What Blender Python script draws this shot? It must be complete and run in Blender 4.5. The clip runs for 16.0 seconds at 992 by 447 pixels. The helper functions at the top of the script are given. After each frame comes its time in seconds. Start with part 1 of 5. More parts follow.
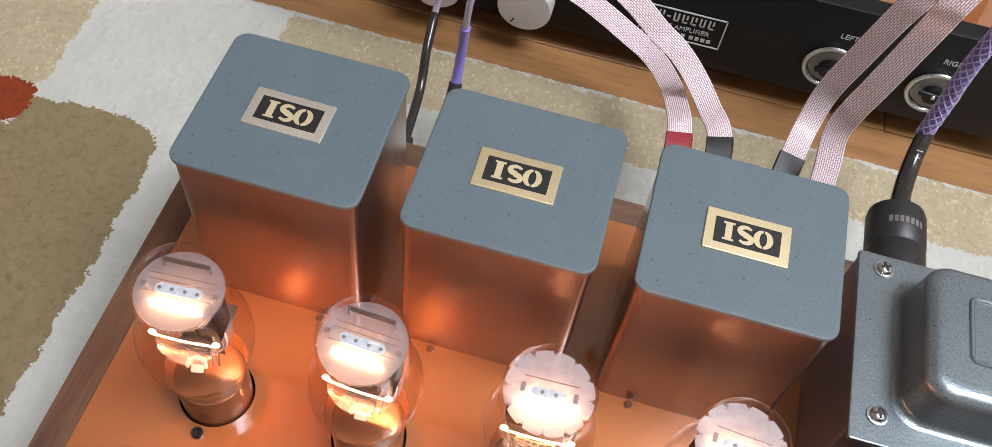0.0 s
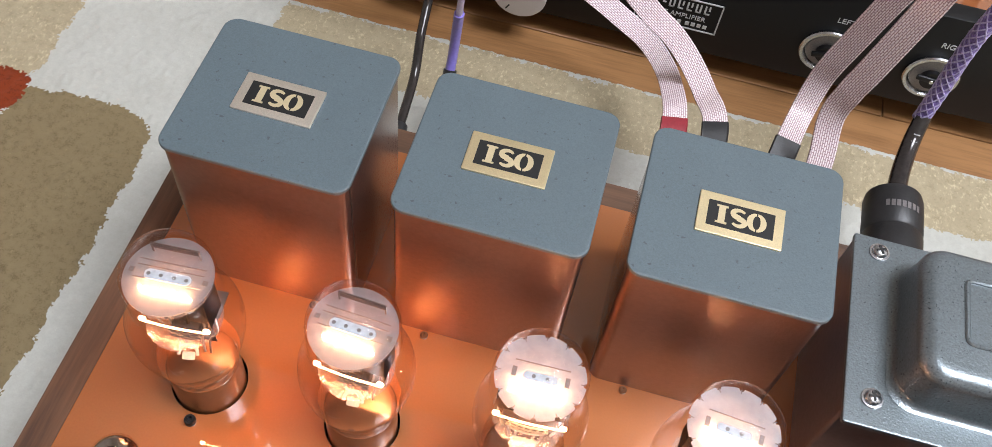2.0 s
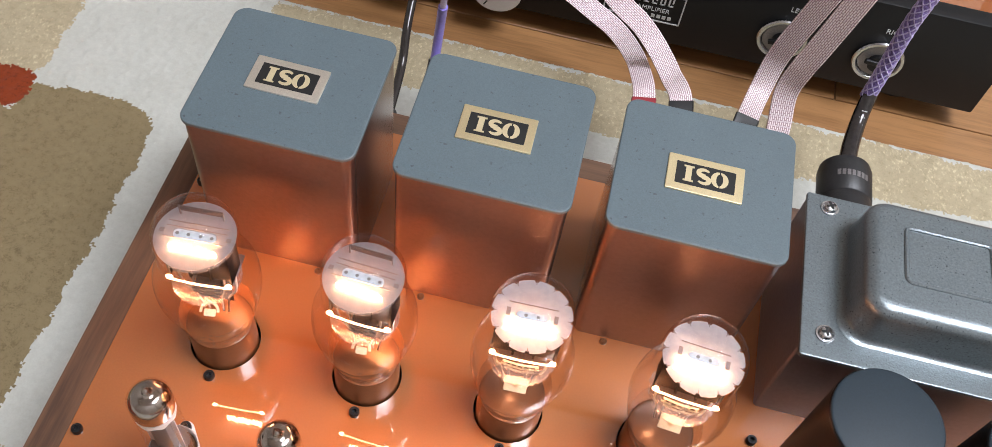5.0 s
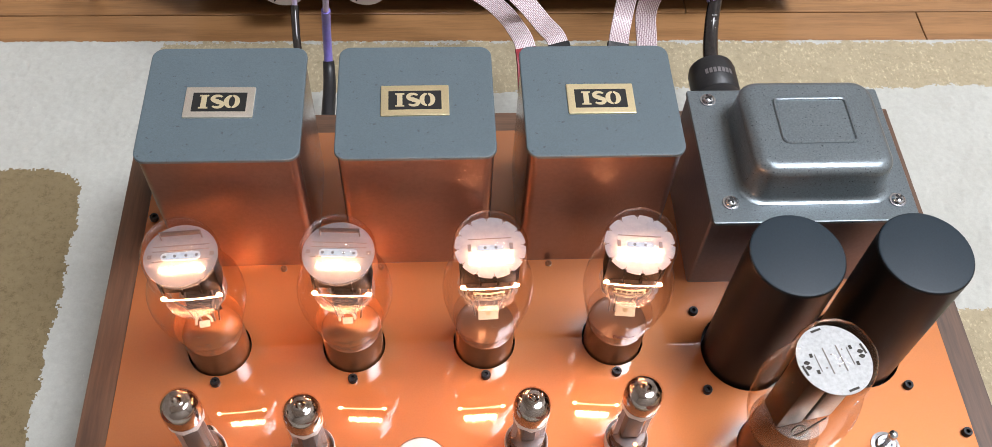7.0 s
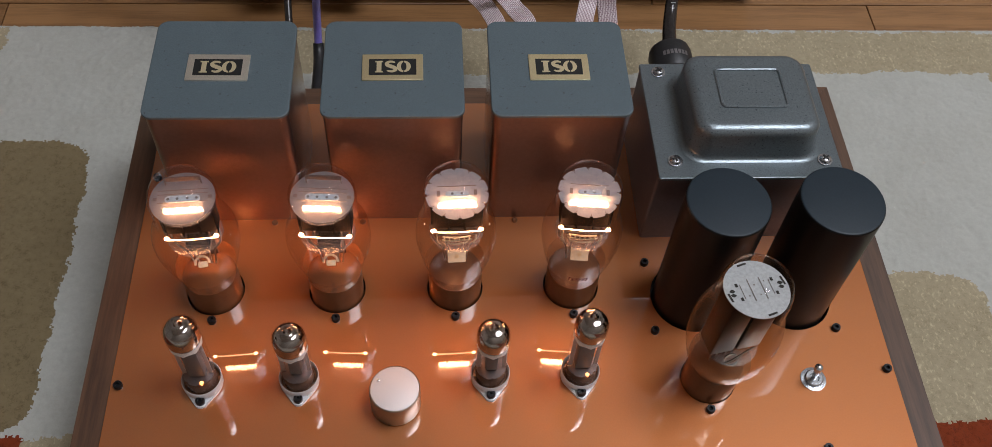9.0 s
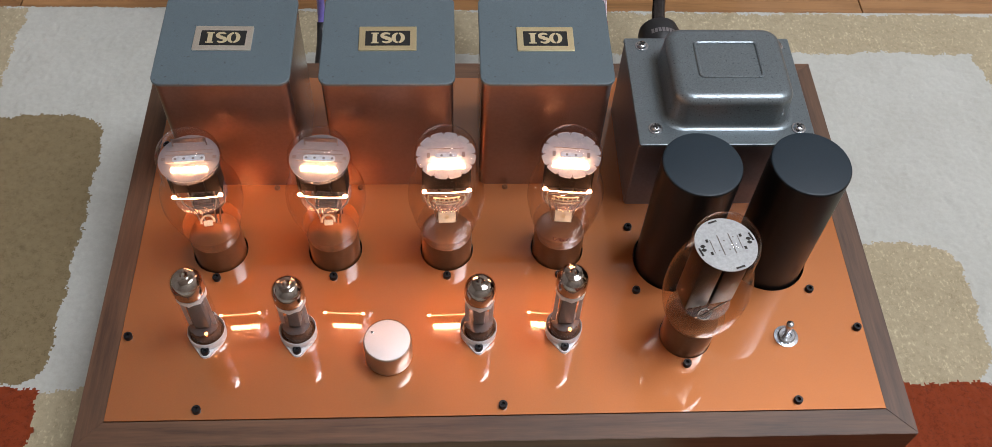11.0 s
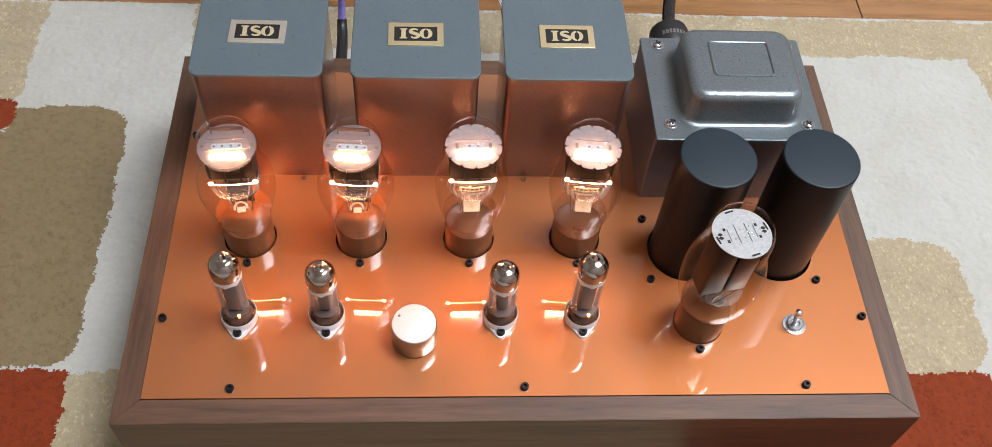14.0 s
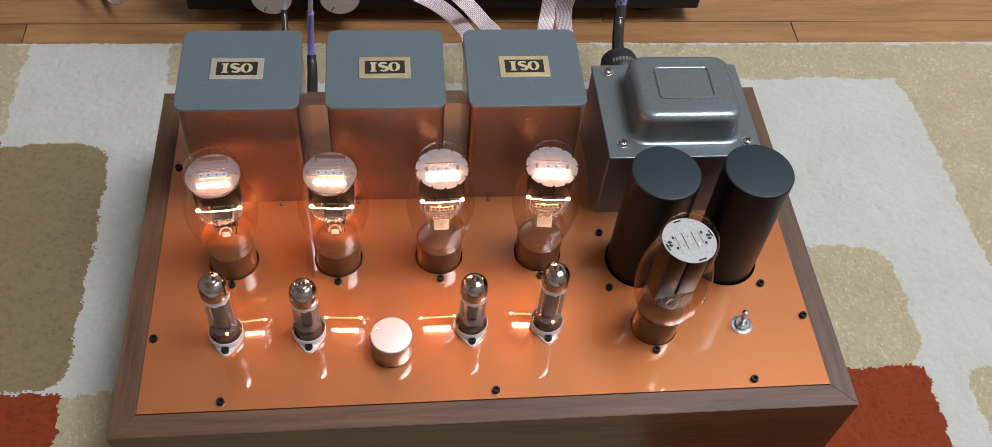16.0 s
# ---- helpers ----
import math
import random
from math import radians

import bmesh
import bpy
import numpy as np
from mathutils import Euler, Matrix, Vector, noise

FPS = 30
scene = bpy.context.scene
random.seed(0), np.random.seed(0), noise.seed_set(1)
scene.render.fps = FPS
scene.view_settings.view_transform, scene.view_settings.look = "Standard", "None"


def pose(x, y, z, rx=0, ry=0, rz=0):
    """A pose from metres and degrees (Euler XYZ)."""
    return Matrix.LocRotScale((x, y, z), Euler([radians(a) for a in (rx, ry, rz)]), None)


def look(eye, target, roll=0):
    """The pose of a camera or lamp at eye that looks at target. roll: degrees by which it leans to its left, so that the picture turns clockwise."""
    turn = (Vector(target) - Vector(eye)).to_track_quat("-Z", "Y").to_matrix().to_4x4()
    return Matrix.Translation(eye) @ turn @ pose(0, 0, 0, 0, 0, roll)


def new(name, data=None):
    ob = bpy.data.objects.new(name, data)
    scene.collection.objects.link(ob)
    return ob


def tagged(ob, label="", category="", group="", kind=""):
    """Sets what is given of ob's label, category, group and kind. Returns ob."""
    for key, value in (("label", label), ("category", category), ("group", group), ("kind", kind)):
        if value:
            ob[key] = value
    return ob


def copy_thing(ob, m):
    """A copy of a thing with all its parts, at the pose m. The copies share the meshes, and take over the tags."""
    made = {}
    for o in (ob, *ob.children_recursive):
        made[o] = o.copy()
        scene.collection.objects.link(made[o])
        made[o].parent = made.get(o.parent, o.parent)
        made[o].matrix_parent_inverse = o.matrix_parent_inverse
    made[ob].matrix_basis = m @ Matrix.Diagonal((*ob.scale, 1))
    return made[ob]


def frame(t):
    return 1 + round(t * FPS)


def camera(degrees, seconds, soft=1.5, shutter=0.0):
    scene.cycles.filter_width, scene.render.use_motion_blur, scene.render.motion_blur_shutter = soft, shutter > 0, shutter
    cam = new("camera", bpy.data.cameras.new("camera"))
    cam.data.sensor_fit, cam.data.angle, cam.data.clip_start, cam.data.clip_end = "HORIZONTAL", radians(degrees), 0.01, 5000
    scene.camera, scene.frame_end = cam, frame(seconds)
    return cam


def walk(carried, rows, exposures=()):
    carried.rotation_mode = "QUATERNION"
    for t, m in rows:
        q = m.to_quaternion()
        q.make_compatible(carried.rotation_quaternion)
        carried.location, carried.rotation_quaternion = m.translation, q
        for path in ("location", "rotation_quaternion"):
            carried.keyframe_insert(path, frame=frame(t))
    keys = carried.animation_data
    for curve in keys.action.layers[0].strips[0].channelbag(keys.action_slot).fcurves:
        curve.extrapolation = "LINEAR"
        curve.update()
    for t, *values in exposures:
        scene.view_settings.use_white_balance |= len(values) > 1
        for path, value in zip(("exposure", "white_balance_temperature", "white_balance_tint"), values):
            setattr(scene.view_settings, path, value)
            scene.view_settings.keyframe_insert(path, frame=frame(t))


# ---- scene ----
cam = camera(54.0, 16.0, soft=0.75)
PATH = [
    (0, (0.218, -0.041, 0.592), (0.07, 1.061, -1.071), 8.8),
    (0.5, (0.222, -0.04, 0.587), (0.067, 1.057, -1.078), 8.3),
    (1, (0.223, -0.041, 0.588), (0.082, 1.051, -1.082), 8.7),
    (1.5, (0.225, -0.041, 0.59), (0.079, 1.045, -1.083), 8.2),
    (2, (0.224, -0.041, 0.588), (0.074, 1.047, -1.084), 8.3),
    (2.5, (0.225, -0.039, 0.589), (0.081, 1.044, -1.087), 8.9),
    (3, (0.231, -0.045, 0.589), (0.116, 1.031, -1.093), 10.3),
    (3.5, (0.229, -0.051, 0.591), (0.112, 1.022, -1.093), 10.3),
    (3.7, (0.228, -0.053, 0.596), (0.114, 1.025, -1.085), 10.3),
    (5.8, (0.211, -0.113, 0.628), (0.172, 1.028, -1.014), 7.4),
    (6, (0.203, -0.115, 0.633), (0.208, 1.007, -1.022), 6.5),
    (6.5, (0.197, -0.132, 0.644), (0.293, 0.995, -1.006), 5.4),
    (7, (0.199, -0.153, 0.661), (0.32, 0.965, -0.993), 4.1),
    (7.5, (0.207, -0.176, 0.666), (0.332, 0.954, -0.98), 4.2),
    (8, (0.211, -0.194, 0.676), (0.327, 0.939, -0.967), 4.7),
    (8.5, (0.214, -0.211, 0.684), (0.339, 0.926, -0.957), 4.6),
    (9, (0.213, -0.226, 0.696), (0.342, 0.916, -0.941), 4.6),
    (9.5, (0.213, -0.232, 0.702), (0.338, 0.898, -0.944), 4.7),
    (12, (0.237, -0.284, 0.716), (0.327, 0.87, -0.915), 3.2),
    (12.5, (0.226, -0.282, 0.708), (0.325, 0.877, -0.919), 3.7),
    (13, (0.223, -0.274, 0.692), (0.332, 0.885, -0.935), 4.3),
    (13.5, (0.208, -0.276, 0.693), (0.329, 0.877, -0.937), 4.9),
    (14, (0.2, -0.293, 0.728), (0.33, 0.855, -0.905), 5.5),
    (14.5, (0.201, -0.306, 0.739), (0.36, 0.833, -0.898), 6.7),
    (15, (0.202, -0.318, 0.745), (0.361, 0.837, -0.88), 5.6),
    (15.5, (0.196, -0.331, 0.753), (0.373, 0.865, -0.84), 5.4),
    (16, (0.191, -0.334, 0.768), (0.4, 0.858, -0.824), 6.5),
]
LIGHT = [(0.0, 0.18), (3.5, 0.2), (6.0, 0.2), (7.0, 0.17), (7.5, -0.05), (8.0, -0.74), (8.5, -0.8), (9.0, -1.0), (9.5, -1.02), (12.0, -0.07), (12.5, -0.14), (13.5, 0.06), (14.5, 0.02), (15.0, 0.02), (15.5, -0.52), (16.0, -0.28)]
walk(cam, [(t, look(eye, target, roll)) for t, eye, target, roll in PATH], LIGHT)

# ---- room light ----
world = bpy.data.worlds.new("room_air")
scene.world = world
world.use_nodes = True
world.node_tree.nodes["Background"].inputs[0].default_value = (0.9, 0.95, 1.0, 1)
world.node_tree.nodes["Background"].inputs[1].default_value = 0.02


def area_lamp(name, m, sx, sy, power, colour):
    d = bpy.data.lights.new(name, "AREA")
    d.shape, d.size, d.size_y, d.energy, d.color = "ELLIPSE", sx, sy, power, colour
    ob = new(name, d)
    ob.matrix_world = m
    return ob


LAMP = (1.45, 0.08)
area_lamp("ceiling_lamp_light", look((*LAMP, 3.00), (*LAMP, 0)), 1.5, 1.5, 137, (0.875, 0.912, 1.0))


# ---- materials ----
def shader(name):
    m = bpy.data.materials.new(name)
    m.use_nodes = True
    nt = m.node_tree
    return m, nt, nt.nodes, nt.links


def noise_node(nt, scale, detail=4, rough=0.55, coord="Object", stretch=None):
    tc = nt.nodes.new("ShaderNodeTexCoord")
    n = nt.nodes.new("ShaderNodeTexNoise")
    n.inputs["Scale"].default_value, n.inputs["Detail"].default_value, n.inputs["Roughness"].default_value = scale, detail, rough
    if stretch:
        mp = nt.nodes.new("ShaderNodeMapping")
        mp.inputs["Scale"].default_value = stretch
        nt.links.new(tc.outputs[coord], mp.inputs[0])
        nt.links.new(mp.outputs[0], n.inputs["Vector"])
    else:
        nt.links.new(tc.outputs[coord], n.inputs["Vector"])
    return n


def ramp_node(nt, source, stops):
    r = nt.nodes.new("ShaderNodeValToRGB")
    while len(r.color_ramp.elements) < len(stops):
        r.color_ramp.elements.new(0.5)
    for e, (p, c) in zip(r.color_ramp.elements, stops):
        e.position, e.color = p, (*c, 1)
    nt.links.new(source, r.inputs[0])
    return r


def mixed(c, k):
    return tuple(min(1.0, v * k) for v in c)


def surface(name, colour, rough=0.5, metal=0.0, grain=400, vary=0.12, bump=0.0, bump_scale=None, stains=12, stain=0.10, coat=0.0, stretch=None, rough_vary=0.1, specks=None, sheen=0.0, spec=0.5, coat_rough=0.12, coat_ior=1.5, coat_bump=0.0):
    """A principled surface whose colour varies at two scales, with fine relief."""
    m, nt, nodes, links = shader(name)
    b = nodes["Principled BSDF"]
    fine, wide = noise_node(nt, grain, 3, 0.6, stretch=stretch), noise_node(nt, stains, 4, 0.6)
    rf = ramp_node(nt, fine.outputs["Fac"], [(0.3, mixed(colour, 1 - vary)), (0.7, mixed(colour, 1 + vary))])
    rw = ramp_node(nt, wide.outputs["Fac"], [(0.3, (1 - stain,) * 3), (0.7, (1 + 0 * stain,) * 3)])
    mul = nodes.new("ShaderNodeMixRGB")
    mul.blend_type = "MULTIPLY"
    mul.inputs[0].default_value = 1
    links.new(rf.outputs[0], mul.inputs[1])
    links.new(rw.outputs[0], mul.inputs[2])
    out = mul.outputs[0]
    if specks:
        sn = noise_node(nt, specks[0], 2, 0.5)
        sr = ramp_node(nt, sn.outputs["Fac"], [(specks[1], (0, 0, 0)), (specks[1] + 0.05, (1, 1, 1))])
        sm = nodes.new("ShaderNodeMixRGB")
        links.new(sr.outputs[0], sm.inputs[0])
        links.new(out, sm.inputs[1])
        sm.inputs[2].default_value = (*specks[2], 1)
        out = sm.outputs[0]
    links.new(out, b.inputs["Base Color"])
    mr = nodes.new("ShaderNodeMapRange")
    mr.inputs["To Min"].default_value, mr.inputs["To Max"].default_value = rough * (1 - rough_vary), min(1, rough * (1 + rough_vary))
    links.new(wide.outputs["Fac"], mr.inputs["Value"])
    links.new(mr.outputs[0], b.inputs["Roughness"])
    b.inputs["Metallic"].default_value = metal
    b.inputs["Coat Weight"].default_value = coat
    b.inputs["Coat Roughness"].default_value = coat_rough
    b.inputs["Coat IOR"].default_value = coat_ior
    b.inputs["Sheen Weight"].default_value = sheen
    b.inputs["Specular IOR Level"].default_value = spec
    if coat_bump:
        cn = noise_node(nt, bump_scale, 1, 0.4)
        cb = nodes.new("ShaderNodeBump")
        cb.inputs["Strength"].default_value, cb.inputs["Distance"].default_value = coat_bump, 0.001
        links.new(cn.outputs["Fac"], cb.inputs["Height"])
        links.new(cb.outputs[0], b.inputs["Coat Normal"])
    if bump:
        bn = noise_node(nt, bump_scale or grain, 2, 0.5, stretch=stretch)
        bp = nodes.new("ShaderNodeBump")
        bp.inputs["Strength"].default_value, bp.inputs["Distance"].default_value = bump, 0.001
        links.new(bn.outputs["Fac"], bp.inputs["Height"])
        links.new(bp.outputs[0], b.inputs["Normal"])
        if coat and not coat_bump:
            links.new(bp.outputs[0], b.inputs["Coat Normal"])
    return m


def wood(name, dark, light, rough=0.35, along="x", coat=0.2, per_piece=0.0):
    m, nt, nodes, links = shader(name)
    b = nodes["Principled BSDF"]
    st = (6, 90, 90) if along == "x" else (90, 6, 90)
    g = noise_node(nt, 1.0, 6, 0.65, stretch=st)
    g2 = noise_node(nt, 1.0, 3, 0.6, stretch=tuple(v * 7 for v in st))
    w = noise_node(nt, 9, 3)
    add = nodes.new("ShaderNodeMath")
    add.operation = "MULTIPLY_ADD"
    links.new(g2.outputs["Fac"], add.inputs[0])
    add.inputs[1].default_value = 0.35
    links.new(g.outputs["Fac"], add.inputs[2])
    out = add.outputs[0]
    if per_piece:
        oi = nodes.new("ShaderNodeObjectInfo")
        pa = nodes.new("ShaderNodeMath")
        pa.operation = "MULTIPLY_ADD"
        links.new(oi.outputs["Random"], pa.inputs[0])
        pa.inputs[1].default_value = per_piece
        links.new(out, pa.inputs[2])
        out = pa.outputs[0]
    r = ramp_node(nt, out, [(0.48, dark), (0.85, light)])
    mul = nodes.new("ShaderNodeMixRGB")
    mul.blend_type, mul.inputs[0].default_value = "MULTIPLY", 0.35
    links.new(r.outputs[0], mul.inputs[1])
    links.new(w.outputs["Fac"], mul.inputs[2])
    links.new(mul.outputs[0], b.inputs["Base Color"])
    b.inputs["Roughness"].default_value = rough
    b.inputs["Coat Weight"].default_value = coat
    b.inputs["Coat Roughness"].default_value = 0.2
    bp = nodes.new("ShaderNodeBump")
    bp.inputs["Strength"].default_value, bp.inputs["Distance"].default_value = 0.15, 0.0005
    links.new(g2.outputs["Fac"], bp.inputs["Height"])
    links.new(bp.outputs[0], b.inputs["Normal"])
    return m


def clear_glass(name, tint=(1, 1, 1), gloss=0.9, base=0.03, power=4.0):
    """Thin blown glass: clear, with a reflection that grows towards the rim."""
    m, nt, nodes, links = shader(name)
    nodes.remove(nodes["Principled BSDF"])
    tr, gl, mx, lw = (nodes.new(k) for k in ("ShaderNodeBsdfTransparent", "ShaderNodeBsdfGlossy", "ShaderNodeMixShader", "ShaderNodeLayerWeight"))
    tr.inputs[0].default_value = (*tint, 1)
    gl.inputs["Roughness"].default_value = 0.03
    lw.inputs["Blend"].default_value = 0.5
    pw, mu = nodes.new("ShaderNodeMath"), nodes.new("ShaderNodeMath")
    pw.operation, mu.operation = "POWER", "MULTIPLY_ADD"
    pw.inputs[1].default_value = power
    mu.inputs[1].default_value, mu.inputs[2].default_value = gloss, base
    # slow waves in the blown wall break its reflections up
    wave, bump = noise_node(nt, 85, 2), nodes.new("ShaderNodeBump")
    bump.inputs["Strength"].default_value, bump.inputs["Distance"].default_value = 0.3, 0.003
    links.new(wave.outputs["Fac"], bump.inputs["Height"])
    links.new(bump.outputs["Normal"], gl.inputs["Normal"])
    links.new(lw.outputs["Facing"], pw.inputs[0])
    links.new(pw.outputs[0], mu.inputs[0])
    links.new(mu.outputs[0], mx.inputs[0])
    links.new(tr.outputs[0], mx.inputs[1])
    links.new(gl.outputs[0], mx.inputs[2])
    links.new(mx.outputs[0], nodes["Material Output"].inputs[0])
    return m


def glow(name, colour, power):
    m, nt, nodes, links = shader(name)
    b = nodes["Principled BSDF"]
    b.inputs["Base Color"].default_value = (0.1, 0.1, 0.1, 1)
    b.inputs["Emission Color"].default_value = (*colour, 1)
    b.inputs["Emission Strength"].default_value = power
    return m


def mica_sheet(name, clear=0.42):
    """Milky mica that lets the heater's light through."""
    m, nt, nodes, links = shader(name)
    nodes.remove(nodes["Principled BSDF"])
    tr, tl, df, gl = (nodes.new(k) for k in ("ShaderNodeBsdfTransparent", "ShaderNodeBsdfTranslucent", "ShaderNodeBsdfDiffuse", "ShaderNodeBsdfGlossy"))
    n = noise_node(nt, 260, 3)
    r = ramp_node(nt, n.outputs["Fac"], [(0.3, (0.42, 0.53, 0.68)), (0.7, (0.56, 0.68, 0.84))])
    for k in (tl, df):
        links.new(r.outputs[0], k.inputs[0])
    gl.inputs["Roughness"].default_value = 0.30
    a, b, c = (nodes.new("ShaderNodeMixShader") for _ in range(3))
    a.inputs[0].default_value, b.inputs[0].default_value, c.inputs[0].default_value = 0.5, clear, 0.18
    links.new(tl.outputs[0], a.inputs[1])
    links.new(df.outputs[0], a.inputs[2])
    links.new(a.outputs[0], b.inputs[1])
    links.new(tr.outputs[0], b.inputs[2])
    links.new(b.outputs[0], c.inputs[1])
    links.new(gl.outputs[0], c.inputs[2])
    links.new(c.outputs[0], nodes["Material Output"].inputs[0])
    return m


def neck_glass(name):
    """The neck of a valve, half clear; its brown stands in for reflected copper."""
    m, nt, nodes, links = shader(name)
    b = nodes["Principled BSDF"]
    n = noise_node(nt, 90, 3)
    r = ramp_node(nt, n.outputs["Fac"], [(0.3, (0.30, 0.120, 0.048)), (0.7, (0.40, 0.170, 0.075))])
    links.new(r.outputs[0], b.inputs["Base Color"])
    b.inputs["Roughness"].default_value = 0.45
    b.inputs["Specular IOR Level"].default_value = 0.12
    b.inputs["Alpha"].default_value = 0.42
    return m


def pile(name, dark, light, fleck, share):
    """Wool pile: close soft tufts, fine fibre grain, and a share of paler shiny tips."""
    m, nt, nodes, links = shader(name)
    b = nodes["Principled BSDF"]
    f = noise_node(nt, 900, 2, 0.6)
    t = noise_node(nt, 210, 3, 0.7)
    w = noise_node(nt, 16, 3, 0.6)
    add = nodes.new("ShaderNodeMath")
    add.operation = "MULTIPLY_ADD"
    links.new(f.outputs["Fac"], add.inputs[0])
    add.inputs[1].default_value = 0.6
    links.new(t.outputs["Fac"], add.inputs[2])
    r = ramp_node(nt, add.outputs[0], [(0.55, dark), (0.80, light), (1.0, mixed(light, 1.05))])
    rw = ramp_node(nt, w.outputs["Fac"], [(0.36, (0.94, 0.935, 0.925)), (0.62, (1, 1, 1))])
    mul = nodes.new("ShaderNodeMixRGB")
    mul.blend_type, mul.inputs[0].default_value = "MULTIPLY", 1
    links.new(r.outputs[0], mul.inputs[1])
    links.new(rw.outputs[0], mul.inputs[2])
    # paler tips: scattered tufts, gathered where the pile is brushed up
    tips, where = noise_node(nt, 400, 3, 0.6, stretch=(1.0, 0.62, 1.0)), noise_node(nt, 42, 3, 0.6)
    sm = nodes.new("ShaderNodeMath")
    sm.operation = "MULTIPLY_ADD"
    links.new(where.outputs["Fac"], sm.inputs[0])
    sm.inputs[1].default_value = 0.34
    links.new(tips.outputs["Fac"], sm.inputs[2])
    cut = 0.88 - share
    rt = ramp_node(nt, sm.outputs[0], [(cut, (0, 0, 0)), (cut + 0.17, (1, 1, 1))])
    pale = nodes.new("ShaderNodeMixRGB")
    links.new(rt.outputs[0], pale.inputs[0])
    links.new(mul.outputs[0], pale.inputs[1])
    pale.inputs[2].default_value = (*mixed(light, fleck), 1)
    links.new(pale.outputs[0], b.inputs["Base Color"])
    b.inputs["Roughness"].default_value = 0.85
    b.inputs["Specular IOR Level"].default_value = 0.15
    b.inputs["Sheen Weight"].default_value = 0.1
    bp = nodes.new("ShaderNodeBump")
    bp.inputs["Strength"].default_value, bp.inputs["Distance"].default_value = 0.12, 0.0010
    links.new(add.outputs[0], bp.inputs["Height"])
    links.new(bp.outputs[0], b.inputs["Normal"])
    return m


COPPER = surface("copper_panel_satin", (0.430, 0.141, 0.039), 0.46, 0.65, 900, 0.04, 0.0, 1500, 7, 0.10, coat=1.0, coat_rough=0.012, coat_ior=2.1)
WALNUT = wood("walnut_dark", (0.054, 0.025, 0.013), (0.148, 0.073, 0.037), 0.5, "x", 0.1)
WALNUT_Y = wood("walnut_dark_across", (0.054, 0.025, 0.013), (0.148, 0.073, 0.037), 0.5, "y", 0.1)
OAK = wood("floor_oak", (0.180, 0.082, 0.030), (0.37, 0.185, 0.073), 0.38, "x", 0.15, 0.15)
LID = surface("slate_grey_enamel", (0.084, 0.112, 0.126), 0.50, 0.0, 1400, 0.14, 0.16, 900, 30, 0.08, specks=(360, 0.68, (0.05, 0.06, 0.07)))
# gloss grey, with part of the copper panel's reflection tinted into the base
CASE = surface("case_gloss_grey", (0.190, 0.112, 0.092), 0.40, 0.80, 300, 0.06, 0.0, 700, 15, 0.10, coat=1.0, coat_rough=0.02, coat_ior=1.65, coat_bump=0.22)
CASE_DARK = surface("case_dark_grey", (0.185, 0.168, 0.184), 0.34, 0.5, 300, 0.08, 0.07, 420, 15, 0.15)
HAMMER = surface("hammered_grey_enamel", (0.175, 0.205, 0.219), 0.30, 0.62, 900, 0.18, 0.15, 1000, 20, 0.1, specks=(760, 0.665, (0.045, 0.052, 0.057)))
BRASS = surface("brass", (0.95, 0.80, 0.50), 0.38, 1.0, 1500, 0.08, 0.03, 1500)
# the same brass, a silvery lamp reflection put into its colour
BRASS_SHEEN = surface("pale_brass", (0.92, 0.86, 0.76), 0.42, 1.0, 1500, 0.08, 0.03, 1500)
INK = surface("badge_black", (0.012, 0.012, 0.012), 0.4, 0.0, 900, 0.1)
GOLD_TYPE = surface("badge_gold_print", (0.78, 0.66, 0.42), 0.35, 0.6, 900, 0.05)
STEEL = surface("bright_steel", (0.58, 0.60, 0.63), 0.24, 1.0, 1800, 0.06, 0.04, 1800)
# skirt aluminium, browner than the face: reflected copper put into the colour
ALU_TURNED = surface("turned_aluminium", (0.50, 0.42, 0.36), 0.32, 1.0, 2500, 0.05, 0.03, 2500)
ALU = surface("satin_aluminium", (0.68, 0.635, 0.625), 0.55, 0.40, 2500, 0.05, 0.05, 2500)
BLACK_STEEL = surface("black_oxide_steel", (0.02, 0.02, 0.022), 0.35, 0.6, 900, 0.2)
CAN_BLACK = surface("can_matt_black", (0.008, 0.007, 0.007), 0.36, 0.0, 700, 0.15, 0.03, 900, spec=0.25)
CAN_TOP = surface("can_top_blue_black", (0.012, 0.022, 0.031), 0.5, 0.0, 900, 0.1, 0.05, 1200, spec=0.3)
BAKELITE = surface("bakelite_brown", (0.135, 0.053, 0.021), 0.30, 0.1, 400, 0.1, coat=0.35)
RUBBER = surface("black_rubber", (0.015, 0.015, 0.016), 0.45, 0.0, 500, 0.2, 0.1, 700)
BLACK_PANEL = surface("preamp_black", (0.006, 0.006, 0.0065), 0.5, 0.0, 700, 0.15, 0.03, 900, spec=0.25)
WHITE_PRINT = surface("white_print", (0.55, 0.56, 0.57), 0.6, 0.0, 800, 0.1)
PLATE_GREY = surface("anode_carbon_grey", (0.010, 0.009, 0.009), 0.75, 0.0, 900, 0.2, spec=0.06)
PLATE_DARK = surface("anode_dark_grey", (0.024, 0.018, 0.015), 0.30, 0.4, 900, 0.2)
PLATE_SIGNAL = surface("anode_signal_grey", (0.20, 0.185, 0.185), 0.5, 0.4, 900, 0.15)
STEM = surface("stem_dark_glass", (0.120, 0.066, 0.046), 0.20, 0.0, 500, 0.2)
PLATE_LIGHT = surface("anode_mid_grey", (0.22, 0.205, 0.205), 0.45, 0.6, 900, 0.15)
GETTER = surface("getter_mirror", (0.50, 0.46, 0.44), 0.10, 1.0, 200, 0.15, stains=90, stain=0.25)
CROWN = surface("crown_white_mica", (0.86, 0.82, 0.80), 0.5, 0.0, 600, 0.08)
